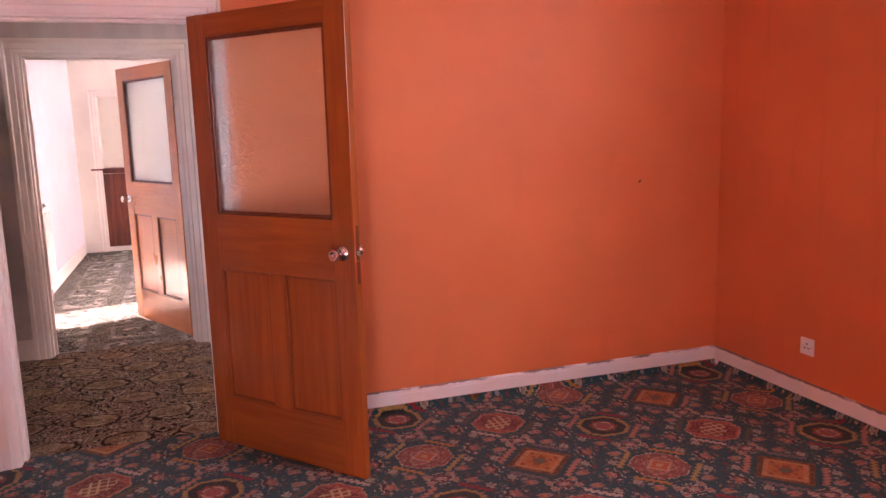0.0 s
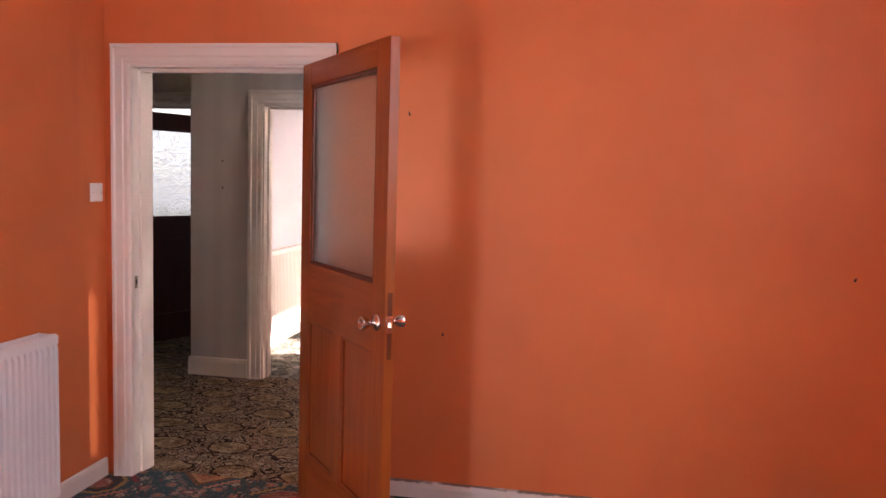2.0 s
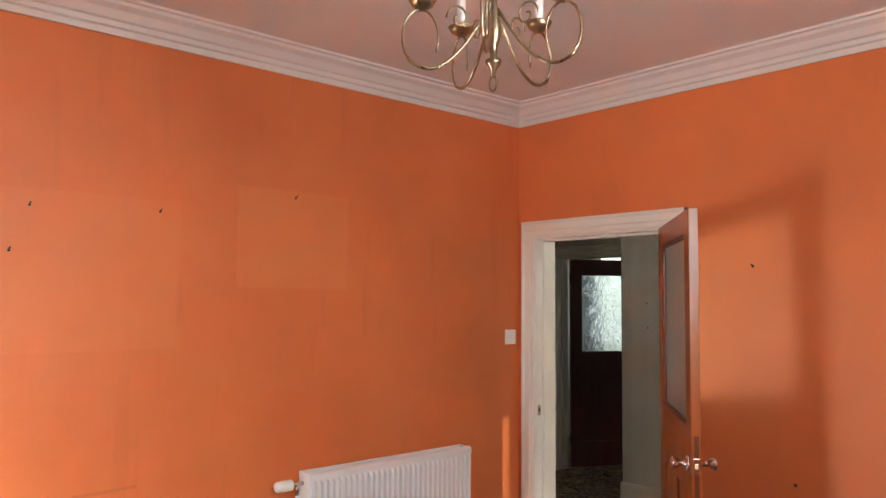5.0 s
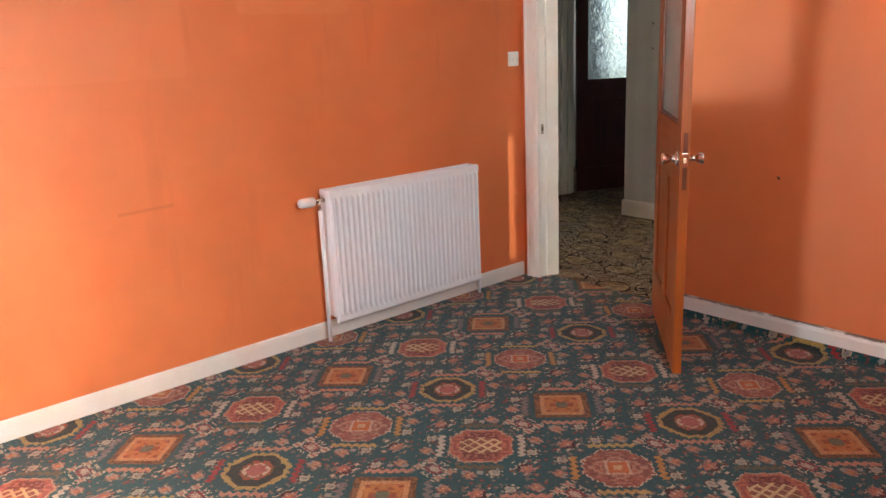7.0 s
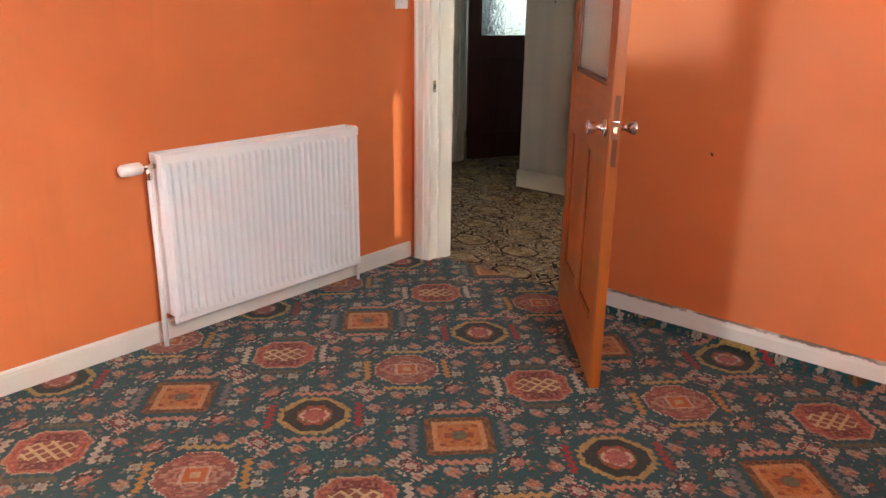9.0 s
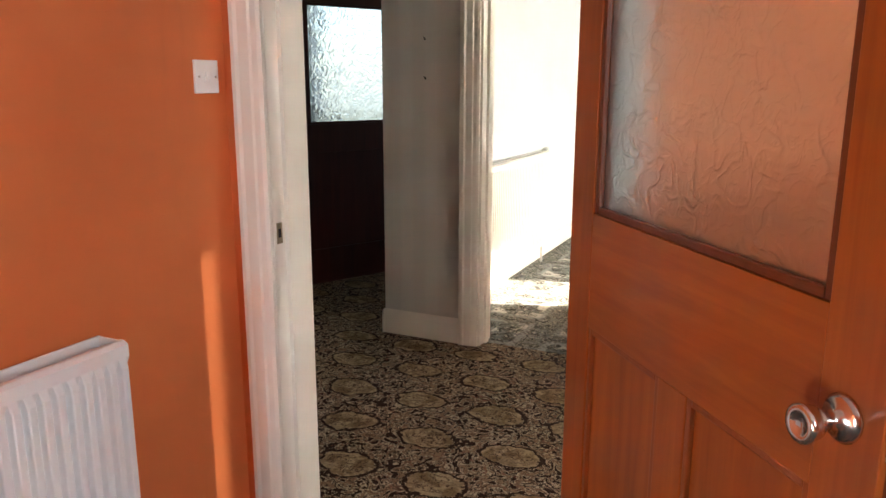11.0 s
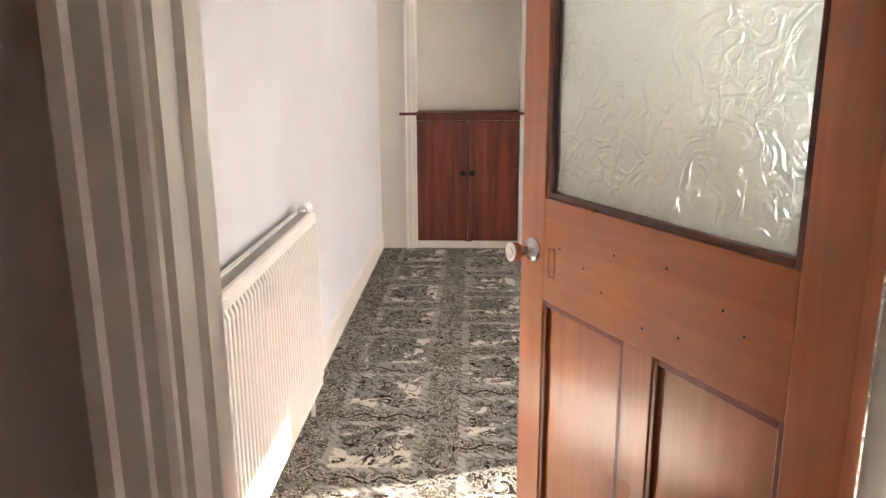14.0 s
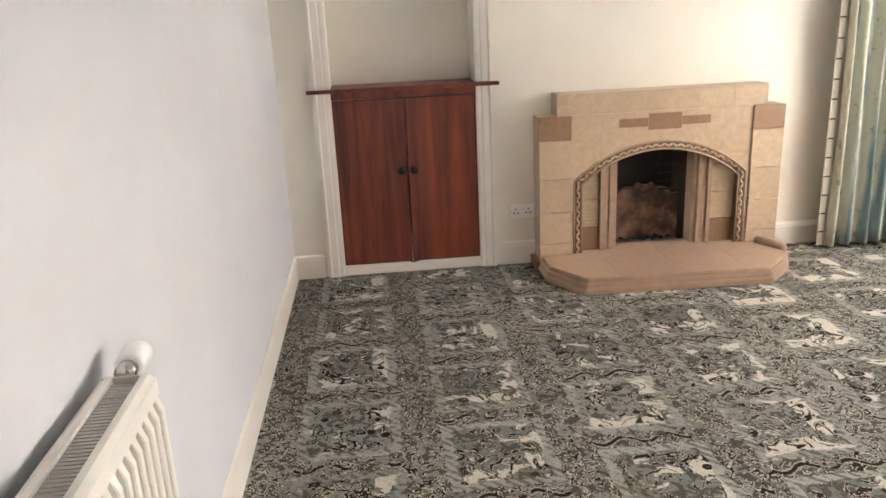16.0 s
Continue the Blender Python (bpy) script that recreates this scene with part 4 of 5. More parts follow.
        part("bracket", bm, mat, r)
    return r


rad_a = radiator("radiator", 1.02, 0.115, 0.815, 0.115, RAD, False, "white ribbed panel radiator on the orange wall")
# wall faces +x: local x runs to -y so that local y points out
rad_a.matrix_world = Matrix.Translation((XL, 3.325, 0)) @ Matrix.Rotation(radians(-90), 4, "Z")
bm = bmesh.new()
m = Matrix.Translation((1.075, 0.062, 0.765)) @ Euler((0, radians(90), 0)).to_matrix().to_4x4()
lathe(bm, [(0.001, 0), (0.017, 0.0), (0.024, 0.006), (0.025, 0.05), (0.023, 0.078), (0.018, 0.086), (0.001, 0.087)], m, 24)
valve = part("valve_head", bm, PLASTIC, rad_a, "white thermostatic valve head", True)
bm = bmesh.new()
tube(bm, [(1.018, 0.062, 0.765), (1.078, 0.062, 0.765)], 0.010, 12)
tube(bm, [(1.047, 0.062, 0.765), (1.047, 0.062, 0.715)], [0.013, 0.011], 12)
part("valve_body", bm, CHROME, rad_a, "chrome valve body", True)
bm = bmesh.new()
tube(bm, [(1.047, 0.062, 0.72), (1.047, 0.062, 0.4), (1.050, 0.060, 0.0)], 0.0105, 12)
part("pipe", bm, RAD, rad_a, "white painted supply pipe", True)
bm = bmesh.new()
tube(bm, [(0.0, 0.062, 0.155), (-0.022, 0.062, 0.155), (-0.030, 0.062, 0.147), (-0.030, 0.062, 0.0)], 0.0085, 12)
lathe(bm, [(0.001, 0), (0.012, 0.0), (0.012, 0.035), (0.001, 0.036)], Matrix.Translation((-0.030, 0.062, 0.13)), 16)
part("return_pipe", bm, RAD, rad_a, "white painted return pipe", True)

rad_b = radiator("radiator", 1.36, 0.15, 0.868, 0.112, RAD_CREAM, True, "cream double panel radiator on the white wall")
rad_b.matrix_world = Matrix.Translation((WX, 7.69, 0)) @ Matrix.Rotation(radians(-90), 4, "Z")
bm = bmesh.new()
m = Matrix.Translation((-0.028, 0.062, 0.868)) @ Euler((0, radians(-90), 0)).to_matrix().to_4x4()
lathe(bm, [(0.001, 0), (0.018, 0.0), (0.025, 0.006), (0.026, 0.05), (0.022, 0.07), (0.001, 0.072)], m, 24)
part("valve_head", bm, PLASTIC, rad_b, "white valve cap with dark ring", True)
bm = bmesh.new()
tube(bm, [(-0.004, 0.062, 0.868), (-0.034, 0.062, 0.868)], 0.017, 16)
tube(bm, [(-0.018, 0.062, 0.868), (-0.018, 0.062, 0.78), (0.02, 0.062, 0.775)], 0.012, 14)
part("valve_body", bm, CHROME, rad_b, "dull chrome valve collar", True)
bm = bmesh.new()
tube(bm, [(0.0, 0.062, 0.19), (-0.02, 0.062, 0.19), (-0.028, 0.062, 0.18), (-0.028, 0.062, 0.0)], 0.009, 12)
part("return_pipe", bm, RAD_CREAM, rad_b, "", True)


# ---- switches and sockets ----
def wall_plate(name, m, w, h, label, category, switch=False, double=False, raised=0.0):
    """Local x along the wall, local y out of it, z up; m puts the centre on the wall."""
    t = thing(name, m, label, category)
    bm = bmesh.new()
    if raised:
        box(bm, -w / 2, w / 2, 0.0, raised, -h / 2, h / 2, 0.003)
    box(bm, -w / 2, w / 2, raised, raised + 0.009, -h / 2, h / 2, 0.003)
    part("plate", bm, PLASTIC, t)
    y = raised + 0.009
    if switch:
        bm = bmesh.new()
        box(bm, -0.008, 0.008, y - 0.001, y + 0.005, -0.014, 0.014, 0.001)
        part("rocker", bm, PLASTIC, t)
    for cx in ((-w / 4, w / 4) if double else (0.0,)):
        if not switch and category == "socket":
            for dx, dz, hw, hh in ((0, 0.014, 0.0032, 0.0055), (-0.012, -0.008, 0.0055, 0.003), (0.012, -0.008, 0.0055, 0.003)):
                bm = bmesh.new()
                box(bm, cx + dx - hw, cx + dx + hw, y - 0.001, y + 0.0006, dz - hh, dz + hh)
                part("pin_hole", bm, DARK, t)
    for sx in (-1, 1):
        bm = bmesh.new()
        lathe(bm, [(0.0005, 0), (0.003, 0), (0.003, 0.001), (0.0005, 0.0012)], Matrix.Translation((sx * (w / 2 - 0.012), y, 0)) @ Euler((radians(-90), 0, 0)).to_matrix().to_4x4(), 10)
        part("screw", bm, CHROME, t)
    return t


def on_wall(x, y, z, yaw):
    return pose(x, y, z, 0, 0, yaw)


wall_plate("light_switch", on_wall(XL, 3.752, 1.392, -90), 0.086, 0.086, "square white light switch by the doorway", "switch", switch=True)
wall_plate("socket", on_wall(XR, 3.114, 0.318, 90), 0.086, 0.086, "white single wall socket above the skirting", "socket")
wall_plate("junction_box", on_wall(0.318, HALL_N, 0.857, 180), 0.098, 0.092, "white square junction box on the wallpaper", "junction box", raised=0.022)
wall_plate("socket", on_wall(0.318, HALL_N, 0.277, 180), 0.086, 0.086, "white single socket low on the wallpaper", "socket")
wall_plate("double_socket", on_wall(0.200, WYA, 0.315, 180), 0.146, 0.086, "white double socket beside the fireplace", "socket", double=True)


# ---- nails and marks ----
def nail(x, y, z, out, label):
    bm = bmesh.new()
    o = Vector(out)
    base = Vector((x, y, z))
    tube(bm, [base - o * 0.004, base + o * 0.014, base + o * 0.02 + Vector((0, 0, 0.006))], [0.003, 0.003, 0.002], 8)
    box(bm, x - 0.004, x + 0.004, y - 0.004, y + 0.004, z - 0.010, z - 0.003)
    ob = part("nail", bm, IRON)
    tagged(ob, label, "nail", "picture nails")


for y, z in ((2.272, 2.092), (1.63, 1.975), (1.139, 1.962), (1.077, 1.788)):
    nail(XL, y, z, (1, 0, 0), "dark picture nail in the orange wall")
nail(0.725, YA, 1.782, (0, -1, 0), "dark picture hook beside the door")
for x, z in ((0.90, 0.815), (2.58, 1.145)):
    nail(x, YA, z, (0, -1, 0), "small dark screw plug in the orange wall")
nail(-1.075, HALL_N, 1.594, (0, -1, 0), "dark nail in the papered wall")
nail(-1.073, HALL_N, 1.40, (0, -1, 0), "dark nail in the papered wall")


# ---- chandelier ----
def chandelier(at):
    c = thing("chandelier", Matrix.Translation(at), "brass five-armed chandelier with scrolled arms", "chandelier")
    top = CEIL - at[2]
    bm = bmesh.new()
    lathe(bm, [(0.001, top), (0.05, top), (0.05, top - 0.008), (0.03, top - 0.03), (0.008, top - 0.04), (0.001, top - 0.041)], Matrix(), 24)
    part("ceiling_rose", bm, BRASS, c, "", True)
    bm = bmesh.new()
    lathe(bm, [(0.001, 0.03), (0.006, 0.035), (0.010, 0.05), (0.022, 0.062), (0.024, 0.07), (0.010, 0.078), (0.012, 0.10), (0.026, 0.14), (0.020, 0.17), (0.010, 0.20), (0.009, 0.32), (0.018, 0.34), (0.008, 0.36), (0.006, top - 0.03), (0.001, top - 0.03)], Matrix(), 20)
    part("column", bm, BRASS, c, "", True)
    bm = bmesh.new()
    tube(bm, [(0.014 * math.cos(a), 0, 0.018 + 0.018 * math.sin(a)) for a in [2 * math.pi * i / 16 for i in range(17)]], 0.0035, 8)
    part("drop_ring", bm, BRASS, c, "", True)
    for k in range(5):
        a = 2 * math.pi * k / 5 + 0.35
        rot = Matrix.Rotation(a, 4, "Z")
        path = []
        for i in range(15):
            u = i / 14
            path.append((0.012 + 0.225 * u, 0.0, 0.19 - 0.16 * math.sin(math.pi * u * 0.63) + 0.02 * u))
        path += [(0.205 + 0.050 * math.cos(t), 0.0, 0.115 + 0.066 * math.sin(t)) for t in [-0.9 + 0.35 * i for i in range(14)]]
        bm = bmesh.new()
        tube(bm, [rot @ Vector(p) for p in path], [0.0048] * 15 + [0.0046 - 0.00014 * i for i in range(14)], 8)
        arm = part("arm", bm, BRASS, c, "", True)
        bm = bmesh.new()
        tube(bm, [rot @ Vector((0.10 + 0.034 * (1 - i / 22) * math.cos(i * 0.42), 0, 0.165 + 0.034 * (1 - i / 22) * math.sin(i * 0.42))) for i in range(20)], 0.003, 6)
        part("scroll", bm, BRASS, arm, "", True)
        bm = bmesh.new()
        lathe(bm, [(0.001, 0.178), (0.010, 0.178), (0.030, 0.188), (0.040, 0.202), (0.038, 0.203), (0.026, 0.194), (0.012, 0.192), (0.012, 0.196), (0.001, 0.197)], rot @ Matrix.Translation((0.20, 0, 0)), 18)
        part("drip_cup", bm, BRASS, arm, "flared brass drip cup", True)
        bm = bmesh.new()
        lathe(bm, [(0.001, 0.194), (0.013, 0.194), (0.013, 0.275), (0.001, 0.276)], rot @ Matrix.Translation((0.20, 0, 0)), 16)
        part("candle_tube", bm, PLASTIC, arm, "cream candle tube", True)
    return c


chandelier((1.19, 1.643, 2.09)).scale = (0.82, 0.82, 1.0)


# ---- press cupboard ----
press = thing("press_cupboard", Matrix.Translation((-0.445, WYA, 0.0)), "mahogany two-door press cupboard in the alcove", "cupboard")
for x0, x1, kx in ((-0.393, -0.002, -0.035), (0.002, 0.393, 0.035)):
    bm = bmesh.new()
    box(bm, x0, x1, -0.004, 0.018, 0.062, 1.0, 0.002)
    leaf = part("door", bm, MAHOG, press, "mahogany veneered cupboard door")
    bm = bmesh.new()
    lathe(bm, [(0.001, 0), (0.008, 0), (0.007, 0.010), (0.019, 0.017), (0.023, 0.026), (0.016, 0.035), (0.001, 0.038)], Matrix.Translation((kx, -0.004, 0.60)) @ Euler((radians(90), 0, 0)).to_matrix().to_4x4(), 20)
    part("knob", bm, IRON, leaf, "dark turned wooden knob", True)
bm = bmesh.new()
box(bm, -0.395, 0.395, -0.006, 0.02, 1.003, 1.045, 0.002)
part("top_rail", bm, MAHOG, press)
bm = bmesh.new()
box(bm, -0.395, 0.395, -0.030, 0.25, 1.046, 1.066, 0.003)
part("shelf_top", bm, MAHOG, press)
bm = bmesh.new()
box(bm, -0.52, 0.52, -0.062, -0.030, 1.046, 1.066, 0.003)
part("ledge", bm, MAHOG, press, "thin mahogany ledge strip")
bm = bmesh.new()
box(bm, -0.395, 0.395, -0.006, 0.03, 0.0, 0.058, 0.003)
part("plinth", bm, TRIM, press, "white painted plinth")
bm = bmesh.new()
tube(bm, [(-0.02, -0.008, 0.066), (0.0, -0.014, 0.060), (0.03, -0.008, 0.064)], 0.004, 8)
part("catch", bm, IRON, press, "dark bottom catch")


# ---- fireplace ----
fire = thing("fireplace", Matrix.Translation((0.967, WYA, 0.0)), "buff tiled fireplace with stepped shoulders and an arch", "fireplace")
FY = -0.145
AW, AS, AH = 0.497, 0.50, 0.70


def arch(x, w=AW, spring=AS, apex=AH):
    if abs(x) >= w:
        return -1.0
    rr = (w * w + (apex - spring) ** 2) / (2 * (apex - spring))
    return apex - rr + math.sqrt(max(0.0, rr * rr - x * x))


def tile_piece(x0, x1, z0, z1, mat, name="tile", y=FY, depth=0.02, joint=0.0007, label=""):
    """One tile, cut along the arch where it meets it."""
    x0, x1, z0, z1 = x0 + joint, x1 - joint, z0 + joint, z1 - joint
    cut = 12 if (min(abs(x0), abs(x1)) < AW and z0 < AH) else 1
    xs = [x0 + (x1 - x0) * i / cut for i in range(cut + 1)]
    low = [(x, max(z0, arch(x) + 0.004 if arch(x) > 0 else z0)) for x in xs]
    low = [p for p in low if p[1] < z1 - 0.004]
    if len(low) < 2:
        return
    bm = bmesh.new()
    prism(bm, [(x, z) for x, z in low] + [(low[-1][0], z1), (low[0][0], z1)], "y", y - 0.004, y + depth)
    # the outline is given in x and z, so turn it upright
    return part(name, bm, mat, fire, label)


# backing body: shoulders and raised centre, with the arch left open
bm = bmesh.new()
rise = [(AW * u, max(AS, arch(AW * u * 0.9999)) + 0.004) for u in [-1 + 2 * i / 24 for i in range(25)]]
prism(bm, [(-0.693, 0.0), (-AW, 0.0)] + rise + [(AW, 0.0), (0.693, 0.0), (0.693, 0.866), (0.593, 0.866), (0.593, 0.980), (-0.593, 0.980), (-0.593, 0.866), (-0.693, 0.866)], "y", FY + 0.013, -0.001)
part("body", bm, TILE, fire, "grouted body behind the tiles")
# columns at the sides
for s in (-1, 1):
    for z0, z1, mat, nm in ((0.0, 0.15, TILE, "tile"), (0.15, 0.33, TILE, "tile"), (0.33, 0.52, TILE, "tile"), (0.52, 0.735, TILE, "tile"), (0.735, 0.868, TILE_BROWN, "tile")):
        a, b = sorted((s * 0.697, s * 0.515))
        tile_piece(a, b, z0, z1, mat, nm, FY - 0.010, 0.024, 0.0016)
    bm = bmesh.new()
    box(bm, *sorted((s * 0.72, s * 0.50)), FY - 0.03, -0.002, 0.0, 0.055, 0.004)
    part("base_block", bm, TILE_BROWN, fire, "dark brown base block")
# front tiles
edges = [-0.515, -0.35, -0.175, 0.0, 0.175, 0.35, 0.515]
for x0, x1 in zip(edges, edges[1:]):
    for z0, z1 in ((0.06, 0.33), (0.33, 0.60), (0.60, 0.868)):
        tile_piece(x0, x1, z0, z1, TILE)
top_edges = [-0.595, -0.40, -0.20, 0.0, 0.20, 0.40, 0.595]
for x0, x1 in zip(top_edges, top_edges[1:]):
    tile_piece(x0, x1, 0.868, 0.985, TILE, y=FY + 0.002, depth=0.14, joint=0.001)
# inlaid cross band
for x0, x1, z0, z1 in ((-0.250, -0.085, 0.785, 0.834), (-0.085, 0.105, 0.765, 0.857), (0.105, 0.270, 0.785, 0.834)):
    tile_piece(x0, x1, z0, z1, TILE_BROWN, "inlay_tile", FY - 0.003, 0.01, 0.001)
# carved band round the arch: a brown ground darkened to stand for shaded pits, two lips and a row of pale leaves
BW = 0.044
steps = [-1 + 2 * i / 40 for i in range(41)]
outer = [(-AW, 0.065), (-AW, 0.30)] + [(AW * u, max(AS, arch(AW * u * 0.9999))) for u in steps] + [(AW, 0.30), (AW, 0.065)]
inner = [(-AW + BW, 0.065), (-AW + BW, 0.30)] + [((AW - BW) * u, max(AS - 0.02, arch((AW - BW) * u * 0.9999, AW - BW, AS - 0.02, AH - BW))) for u in steps] + [(AW - BW, 0.30), (AW - BW, 0.065)]
bm = bmesh.new()
for (a, b), (c, d) in zip(zip(outer, inner), list(zip(outer, inner))[1:]):
    prism(bm, [a, c, d, b], "y", FY - 0.004, FY + 0.05)
band = part("arch_band", bm, TILE_PIT_SHADE, fire, "brown band round the arch, darkened like shaded carving")
for line in (outer, inner):
    bm = bmesh.new()
    tube(bm, [(x, FY - 0.004, z) for x, z in line], 0.0055, 6)
    part("lip", bm, TILE_PINK, band, "", True)
middle = [((a + c) / 2, (b + d) / 2) for (a, b), (c, d) in zip(outer, inner)]
run = []
for (xa, za), (xb, zb) in zip(middle, middle[1:]):
    k = max(1, round(math.hypot(xb - xa, zb - za) / 0.026))
    run += [(xa + (xb - xa) * i / k, za + (zb - za) * i / k, math.atan2(zb - za, xb - xa)) for i in range(k)]
bm = bmesh.new()
for i, (x, z, a) in enumerate(run):
    m = Matrix.Translation((x, FY - 0.002, z)) @ Matrix.Rotation(-a + (0.6 if i % 2 else -0.6), 4, "Y") @ Matrix.Rotation(radians(90), 4, "X") @ Matrix.Diagonal((1.5, 0.62, 1.0, 1.0))
    lathe(bm, [(0.001, -0.004), (0.011, -0.002), (0.0105, 0.004), (0.006, 0.0085), (0.001, 0.010)], m, 8)
part("leaves", bm, TILE_PALE, band, "pale carved leaves", True)
# inner cheeks between arch and fire opening
ox0, ox1 = -0.232, 0.205
for s, xin in ((-1, ox0), (1, ox1)):
    a, b = sorted((xin, s * (AW - 0.03)))
    for z0, z1, mat in ((0.06, 0.22, TILE_BROWN), (0.22, 0.38, TILE_PALE), (0.38, 0.54, TILE_PALE)):
        bm = bmesh.new()
        box(bm, *(sorted((s * (AW - 0.03), xin + s * 0.11))), FY + 0.045, FY + 0.08, z0 + 0.002, z1 - 0.002, 0.002)
        cheek = part("cheek_tile", bm, mat, fire)
        if mat is TILE_PALE:
            bm = bmesh.new()
            for i in range(7):
                zz = z0 + 0.014 + i * 0.021
                box(bm, *(sorted((s * (AW - 0.034), xin + s * 0.114))), FY + 0.041, FY + 0.046, zz, zz + 0.014, 0.001)
            part("rib", bm, TILE_PALE, cheek, "raised horizontal ribs")
    for i in range(4):
        xx = xin + s * (0.014 + 0.027 * i)
        bm = bmesh.new()
        box(bm, xx - 0.0115, xx + 0.0115, FY + (0.050, 0.030, 0.036, 0.022)[i], -0.002, 0.06, max(0.4, arch(xx, AW - 0.02, AS, AH - 0.02) - 0.004), 0.003)
        part("jamb_strip", bm, TILE_PINK, fire)
    bm = bmesh.new()
    xs = [xin + s * 0.11 + s * (AW - 0.03 - abs(xin) - 0.11) * i / 8 for i in range(9)]
    prism(bm, [(x, 0.538) for x in xs] + [(x, max(0.539, arch(x, AW - 0.02, AS, AH - 0.02))) for x in reversed(xs)], "y", FY + 0.055, FY + 0.09)
    part("spandrel_tile", bm, TILE_PALE, fire)
# firebox, recessed into the wall
bm = bmesh.new()
box(bm, -0.244, 0.219, 0.22, 0.29, 0.05, 0.705)
for x0, x1 in ((-0.246, -0.236), (0.211, 0.221)):
    box(bm, x0, x1, 0.001, 0.22, 0.052, 0.704)
box(bm, -0.236, 0.211, 0.001, 0.22, 0.694, 0.704)
part("firebox", bm, SOOT, fire, "sooty black firebox lining")
bm = bmesh.new()
prism(bm, [(x, 0.064) for x in (0.206, -0.231)] + [(-0.231 + 0.437 * i / 14, 0.33 + 0.075 * math.sin(math.pi * i / 14) + 0.012 * math.sin(i * 2.3)) for i in range(15)], "y", 0.10, 0.13)
part("fireback", bm, FIREBACK, fire, "scorched curved fireback")
bm = bmesh.new()
for i in range(5):
    tube(bm, [(0.06, 0.05, 0.575 - 0.05 * i), (0.13, 0.035, 0.585 - 0.05 * i), (0.20, 0.05, 0.575 - 0.05 * i)], 0.005, 6)
part("flue_bars", bm, IRON, fire, "rusty iron bars")
bm = bmesh.new()
for i in range(26):
    a = i * 2.4
    r = 0.03 + 0.006 * i
    lathe(bm, [(0.001, 0), (0.012 + 0.004 * math.sin(i), 0.002), (0.008, 0.010 + 0.003 * math.sin(i * 3)), (0.001, 0.013)], Matrix.Translation((-0.02 + r * math.cos(a), 0.04 + 0.30 * r * math.sin(a), 0.083)), 6)
tagged(part("ash", bm, SOOT, fire, "crumbs of soot and ash"), kind="stuff")
# hearth
hearth = thing("hearth", Matrix.Translation((0.967, WYA, 0.0)), "pinkish tiled hearth slab with canted corners", "hearth")
def hearth_outline(g):
    return [(-0.70 - g, -0.001), (-0.70 - g, -0.36 - g), (-0.55 - g * 0.5, -0.60 - g), (0.43 + g * 0.5, -0.635 - g), (0.60 + g, -0.47 - g), (0.74 + g, -0.22), (0.74 + g, -0.001)]
def slab(name, g, z0, z1, mat, parent):
    bm = bmesh.new()
    prism(bm, hearth_outline(g), "z", z0, z1)
    bmesh.ops.bevel(bm, geom=[e for e in bm.edges], offset=0.006, segments=2, affect="EDGES")
    return part(name, bm, mat, parent)
slab("base_course", 0.010, 0.0, 0.035, TILE_PINK, hearth)
slab("middle_course", 0.0, 0.035, 0.060, TILE_PINK, hearth)
slab("top_course", -0.012, 0.060, 0.082, TILE_PINK, hearth)

bm = bmesh.new()
tube(bm, [(0.575, -0.165, 0.080), (0.58, -0.18, 0.088), (0.625, -0.26, 0.088), (0.65, -0.33, 0.084), (0.65, -0.35, 0.072)], [0.012, 0.030, 0.033, 0.030, 0.014], 14)
part("end_kerb", bm, TILE_PINK, hearth, "raised rounded end of the hearth", True)
for x in (-0.36, -0.02, 0.32):
    bm = bmesh.new()
    box(bm, x - 0.0012, x + 0.0012, -0.58, -0.17, 0.0815, 0.0826)
    part("joint", bm, GROUT, hearth)

# ---- curtain ----
curtain = thing("curtain", Matrix.Translation((1.97, 10.56, 0.0)), "teal and cream striped curtain hanging to the floor", "curtain")
bm = bmesh.new()
rows = []
for iz in range(24):
    z = 0.02 + 2.33 * iz / 23
    row = []
    for i in range(97):
        u = i / 96
        spread = 1.0 + 0.05 * (1 - z / 2.35)
        row.append(bm.verts.new((0.74 * u * spread + 0.012 * math.sin(z * 2 + u * 9), -0.055 * math.sin(u * 2 * math.pi * 7.5 + 0.3 * math.sin(z * 1.7)) * (0.7 + 0.3 * math.sin(u * 23)) - 0.02, z)))
    rows.append(row)
for p, q in zip(rows, rows[1:]):
    for i in range(96):
        bm.faces.new((p[i], p[i + 1], q[i + 1], q[i]))
cl = part("cloth", bm, CURTAIN, curtain, "", True)
so = cl.modifiers.new("thickness", "SOLIDIFY")
so.thickness = 0.004
bm = bmesh.new()
tube(bm, [(-0.10, 0.0, 2.36), (0.76, 0.0, 2.36)], 0.012, 12)
part("rail", bm, PLASTIC, curtain, "white curtain rail")
bm = bmesh.new()
box(bm, -0.035, 0.004, -0.012, -0.006, 0.02, 2.34)
part("lining_edge", bm, CURTAIN_EDGE, curtain, "cream lining edge")
for i in range(20):
    bm = bmesh.new()
    box(bm, -0.034, 0.0, -0.016, -0.012, 0.10 + i * 0.11, 0.108 + i * 0.11)
    part("tape_loop", bm, DARK, curtain, "dark stitch on the lining")


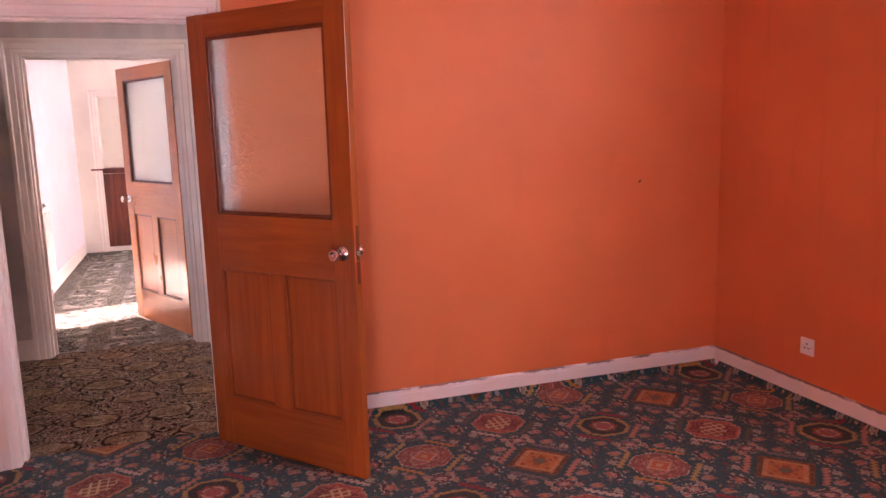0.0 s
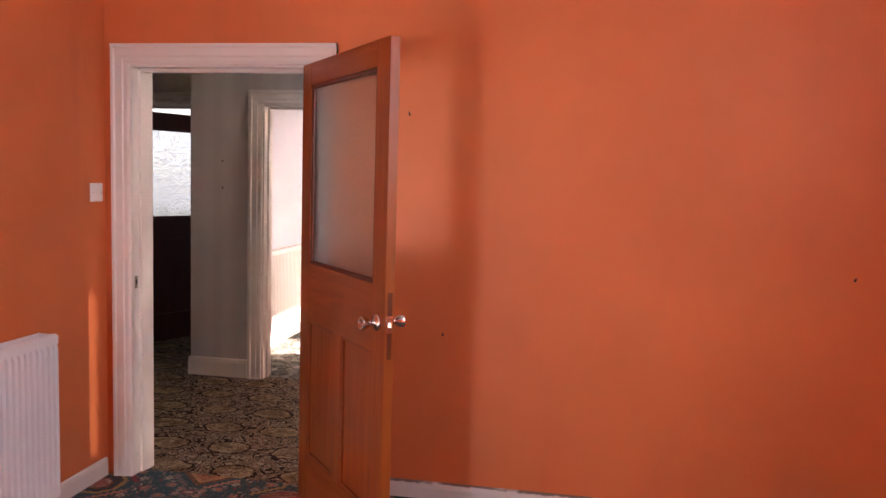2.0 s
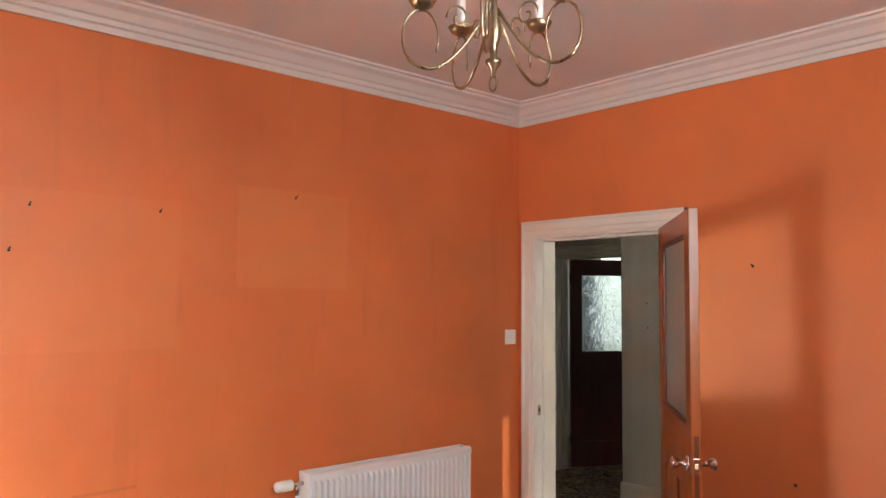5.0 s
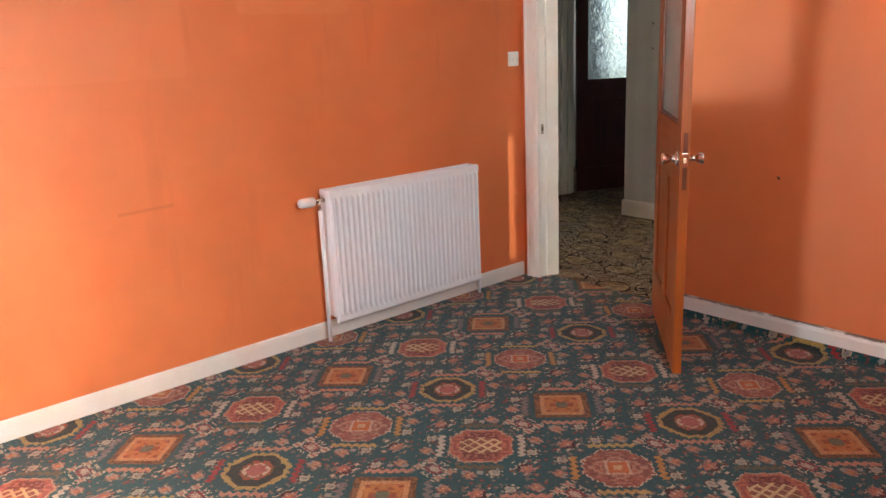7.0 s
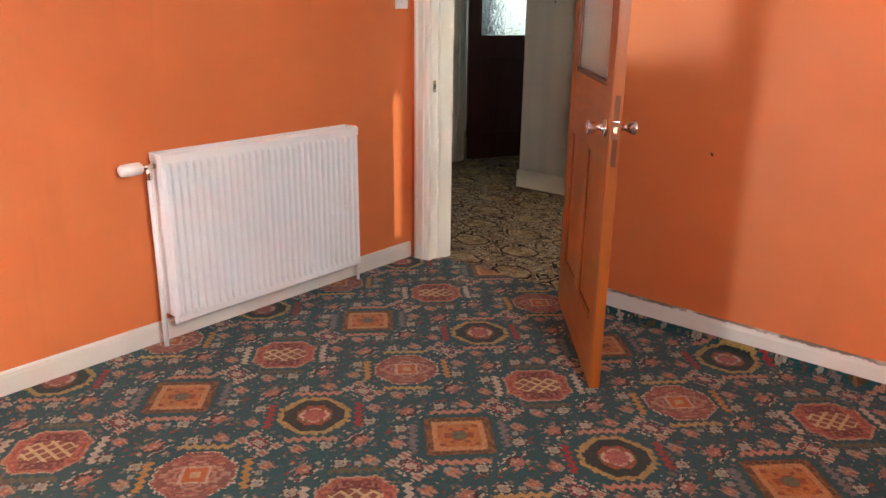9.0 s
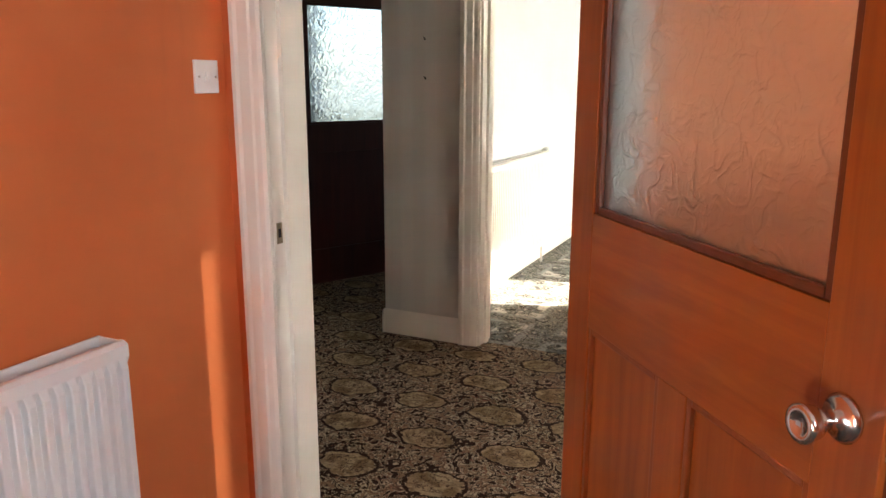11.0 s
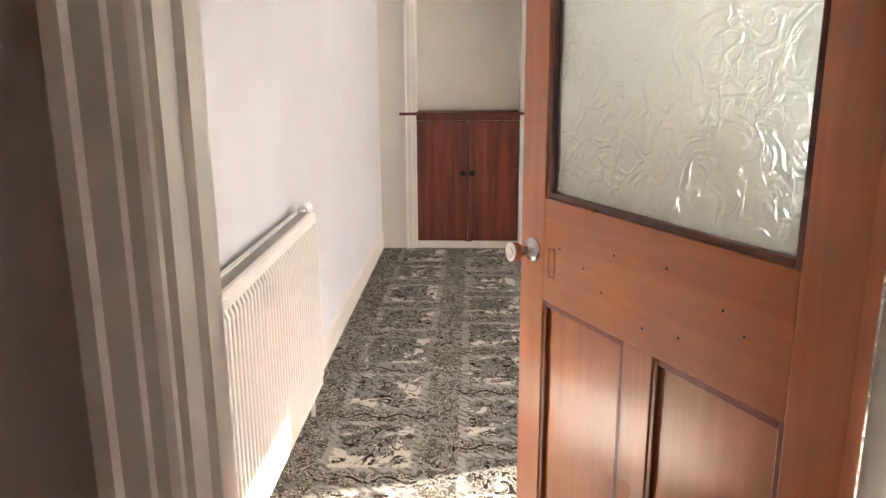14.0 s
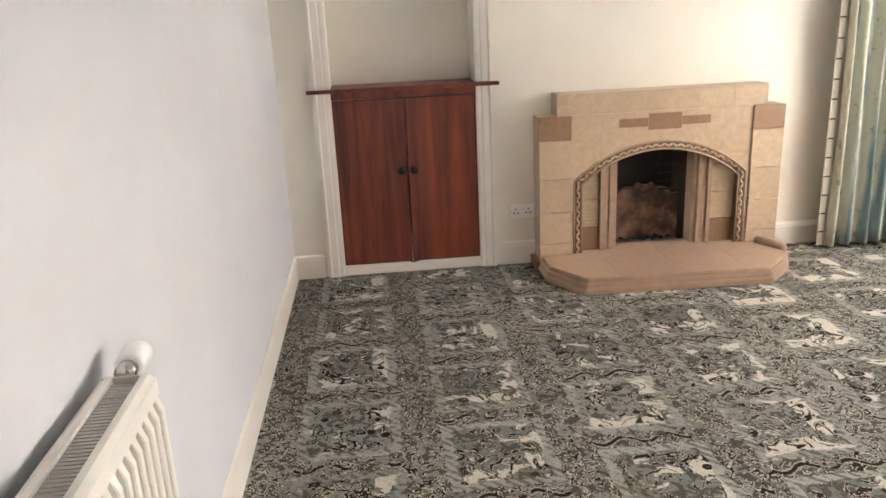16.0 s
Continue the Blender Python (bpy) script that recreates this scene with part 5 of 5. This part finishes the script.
# ---- unseen nets, added to weaken the sun at two windows ----
def sun_net(x, y0, y1, z0, z1, mat, label):
    w, h = y1 - y0, z1 - z0
    net = thing("sun_net", Matrix.Translation((x, (y0 + y1) / 2, z0)), label, "net curtain")
    bm = bmesh.new()
    n = int(w / 0.02)
    lo = [bm.verts.new((0.01 * math.sin(i * 0.9), -w / 2 + w * i / n, 0.0)) for i in range(n + 1)]
    hi = [bm.verts.new((0.008 * math.sin(i * 0.9), -w / 2 + w * i / n, h)) for i in range(n + 1)]
    for i in range(n):
        bm.faces.new((lo[i], lo[i + 1], hi[i + 1], hi[i]))
    part("cloth", bm, mat, net, "", True)
    bm = bmesh.new()
    tube(bm, [(0, -w / 2, h), (0, w / 2, h)], 0.005, 8)
    part("wire", bm, PLASTIC, net)


sun_net(2.87, WIN_H[0] + 0.005, WIN_H[1] - 0.005, WIN_H[2] + 0.005, WIN_H[3] - 0.02, NET, "unseen white net, added to dim the sun at the small hall window")
sun_net(2.87, WIN_N[0] + 0.005, WIN_N[1] - 0.005, WIN_N[2] + 0.005, WIN_N[3] - 0.02, NET_THICK, "unseen white net, added to scatter the sun at the extra window")

# ---- small fittings on the doorways ----
strike = thing("strike_plate", Matrix.Translation((-0.6075, 3.858, 0.965)), "small worn latch strike plate on the door lining", "strike plate")
bm = bmesh.new()
box(bm, 0.0, 0.0018, -0.012, 0.012, -0.03, 0.03, 0.0005)
part("plate", bm, BRASS, strike)
bm = bmesh.new()
box(bm, 0.0018, 0.0022, -0.006, 0.006, -0.012, 0.012)
part("slot", bm, DARK, strike)

cable = thing("surface_cable", Matrix.Translation((0.268, HALL_N - 0.005, 0.0)), "thin pale cable clipped beside the door surround", "cable")
bm = bmesh.new()
tube(bm, [(0.004 * math.sin(i * 1.3) + 0.002 * math.sin(i * 3.1), 0.0, 2.25 - i * 0.045) for i in range(31)] + [(0.012, 0.0, 0.87)], 0.0038, 6)
part("lead", bm, TRIM, cable, "", True)
for z in (1.95, 1.55, 1.15):
    bm = bmesh.new()
    box(bm, -0.007, 0.007, -0.004, 0.004, z, z + 0.006, 0.001)
    part("clip", bm, PLASTIC, cable)

# marks on the second door
for i in range(9):
    x, z = 0.20 + 0.067 * i + 0.02 * math.sin(i * 4.1), 0.965 + 0.07 * math.sin(i * 2.7)
    bm = bmesh.new()
    lathe(bm, [(0.0004, 0), (0.0032, 0), (0.0028, 0.0007), (0.0004, 0.0008)], Matrix.Translation((x, 0.038, z)) @ Euler((radians(-90), 0, 0)).to_matrix().to_4x4(), 8)
    part("screw_hole", bm, DARK, door_b, "dark plugged screw hole")
bm = bmesh.new()
for q in ((0.775, 0.777, 0.915, 0.985), (0.80, 0.802, 0.915, 0.985), (0.777, 0.80, 0.915, 0.917), (0.777, 0.80, 0.983, 0.985)):
    box(bm, q[0], q[1], 0.0376, 0.0386, q[2], q[3])
part("inlaid_repair", bm, PINE_DARK, door_b, "outline of a let-in wooden repair")
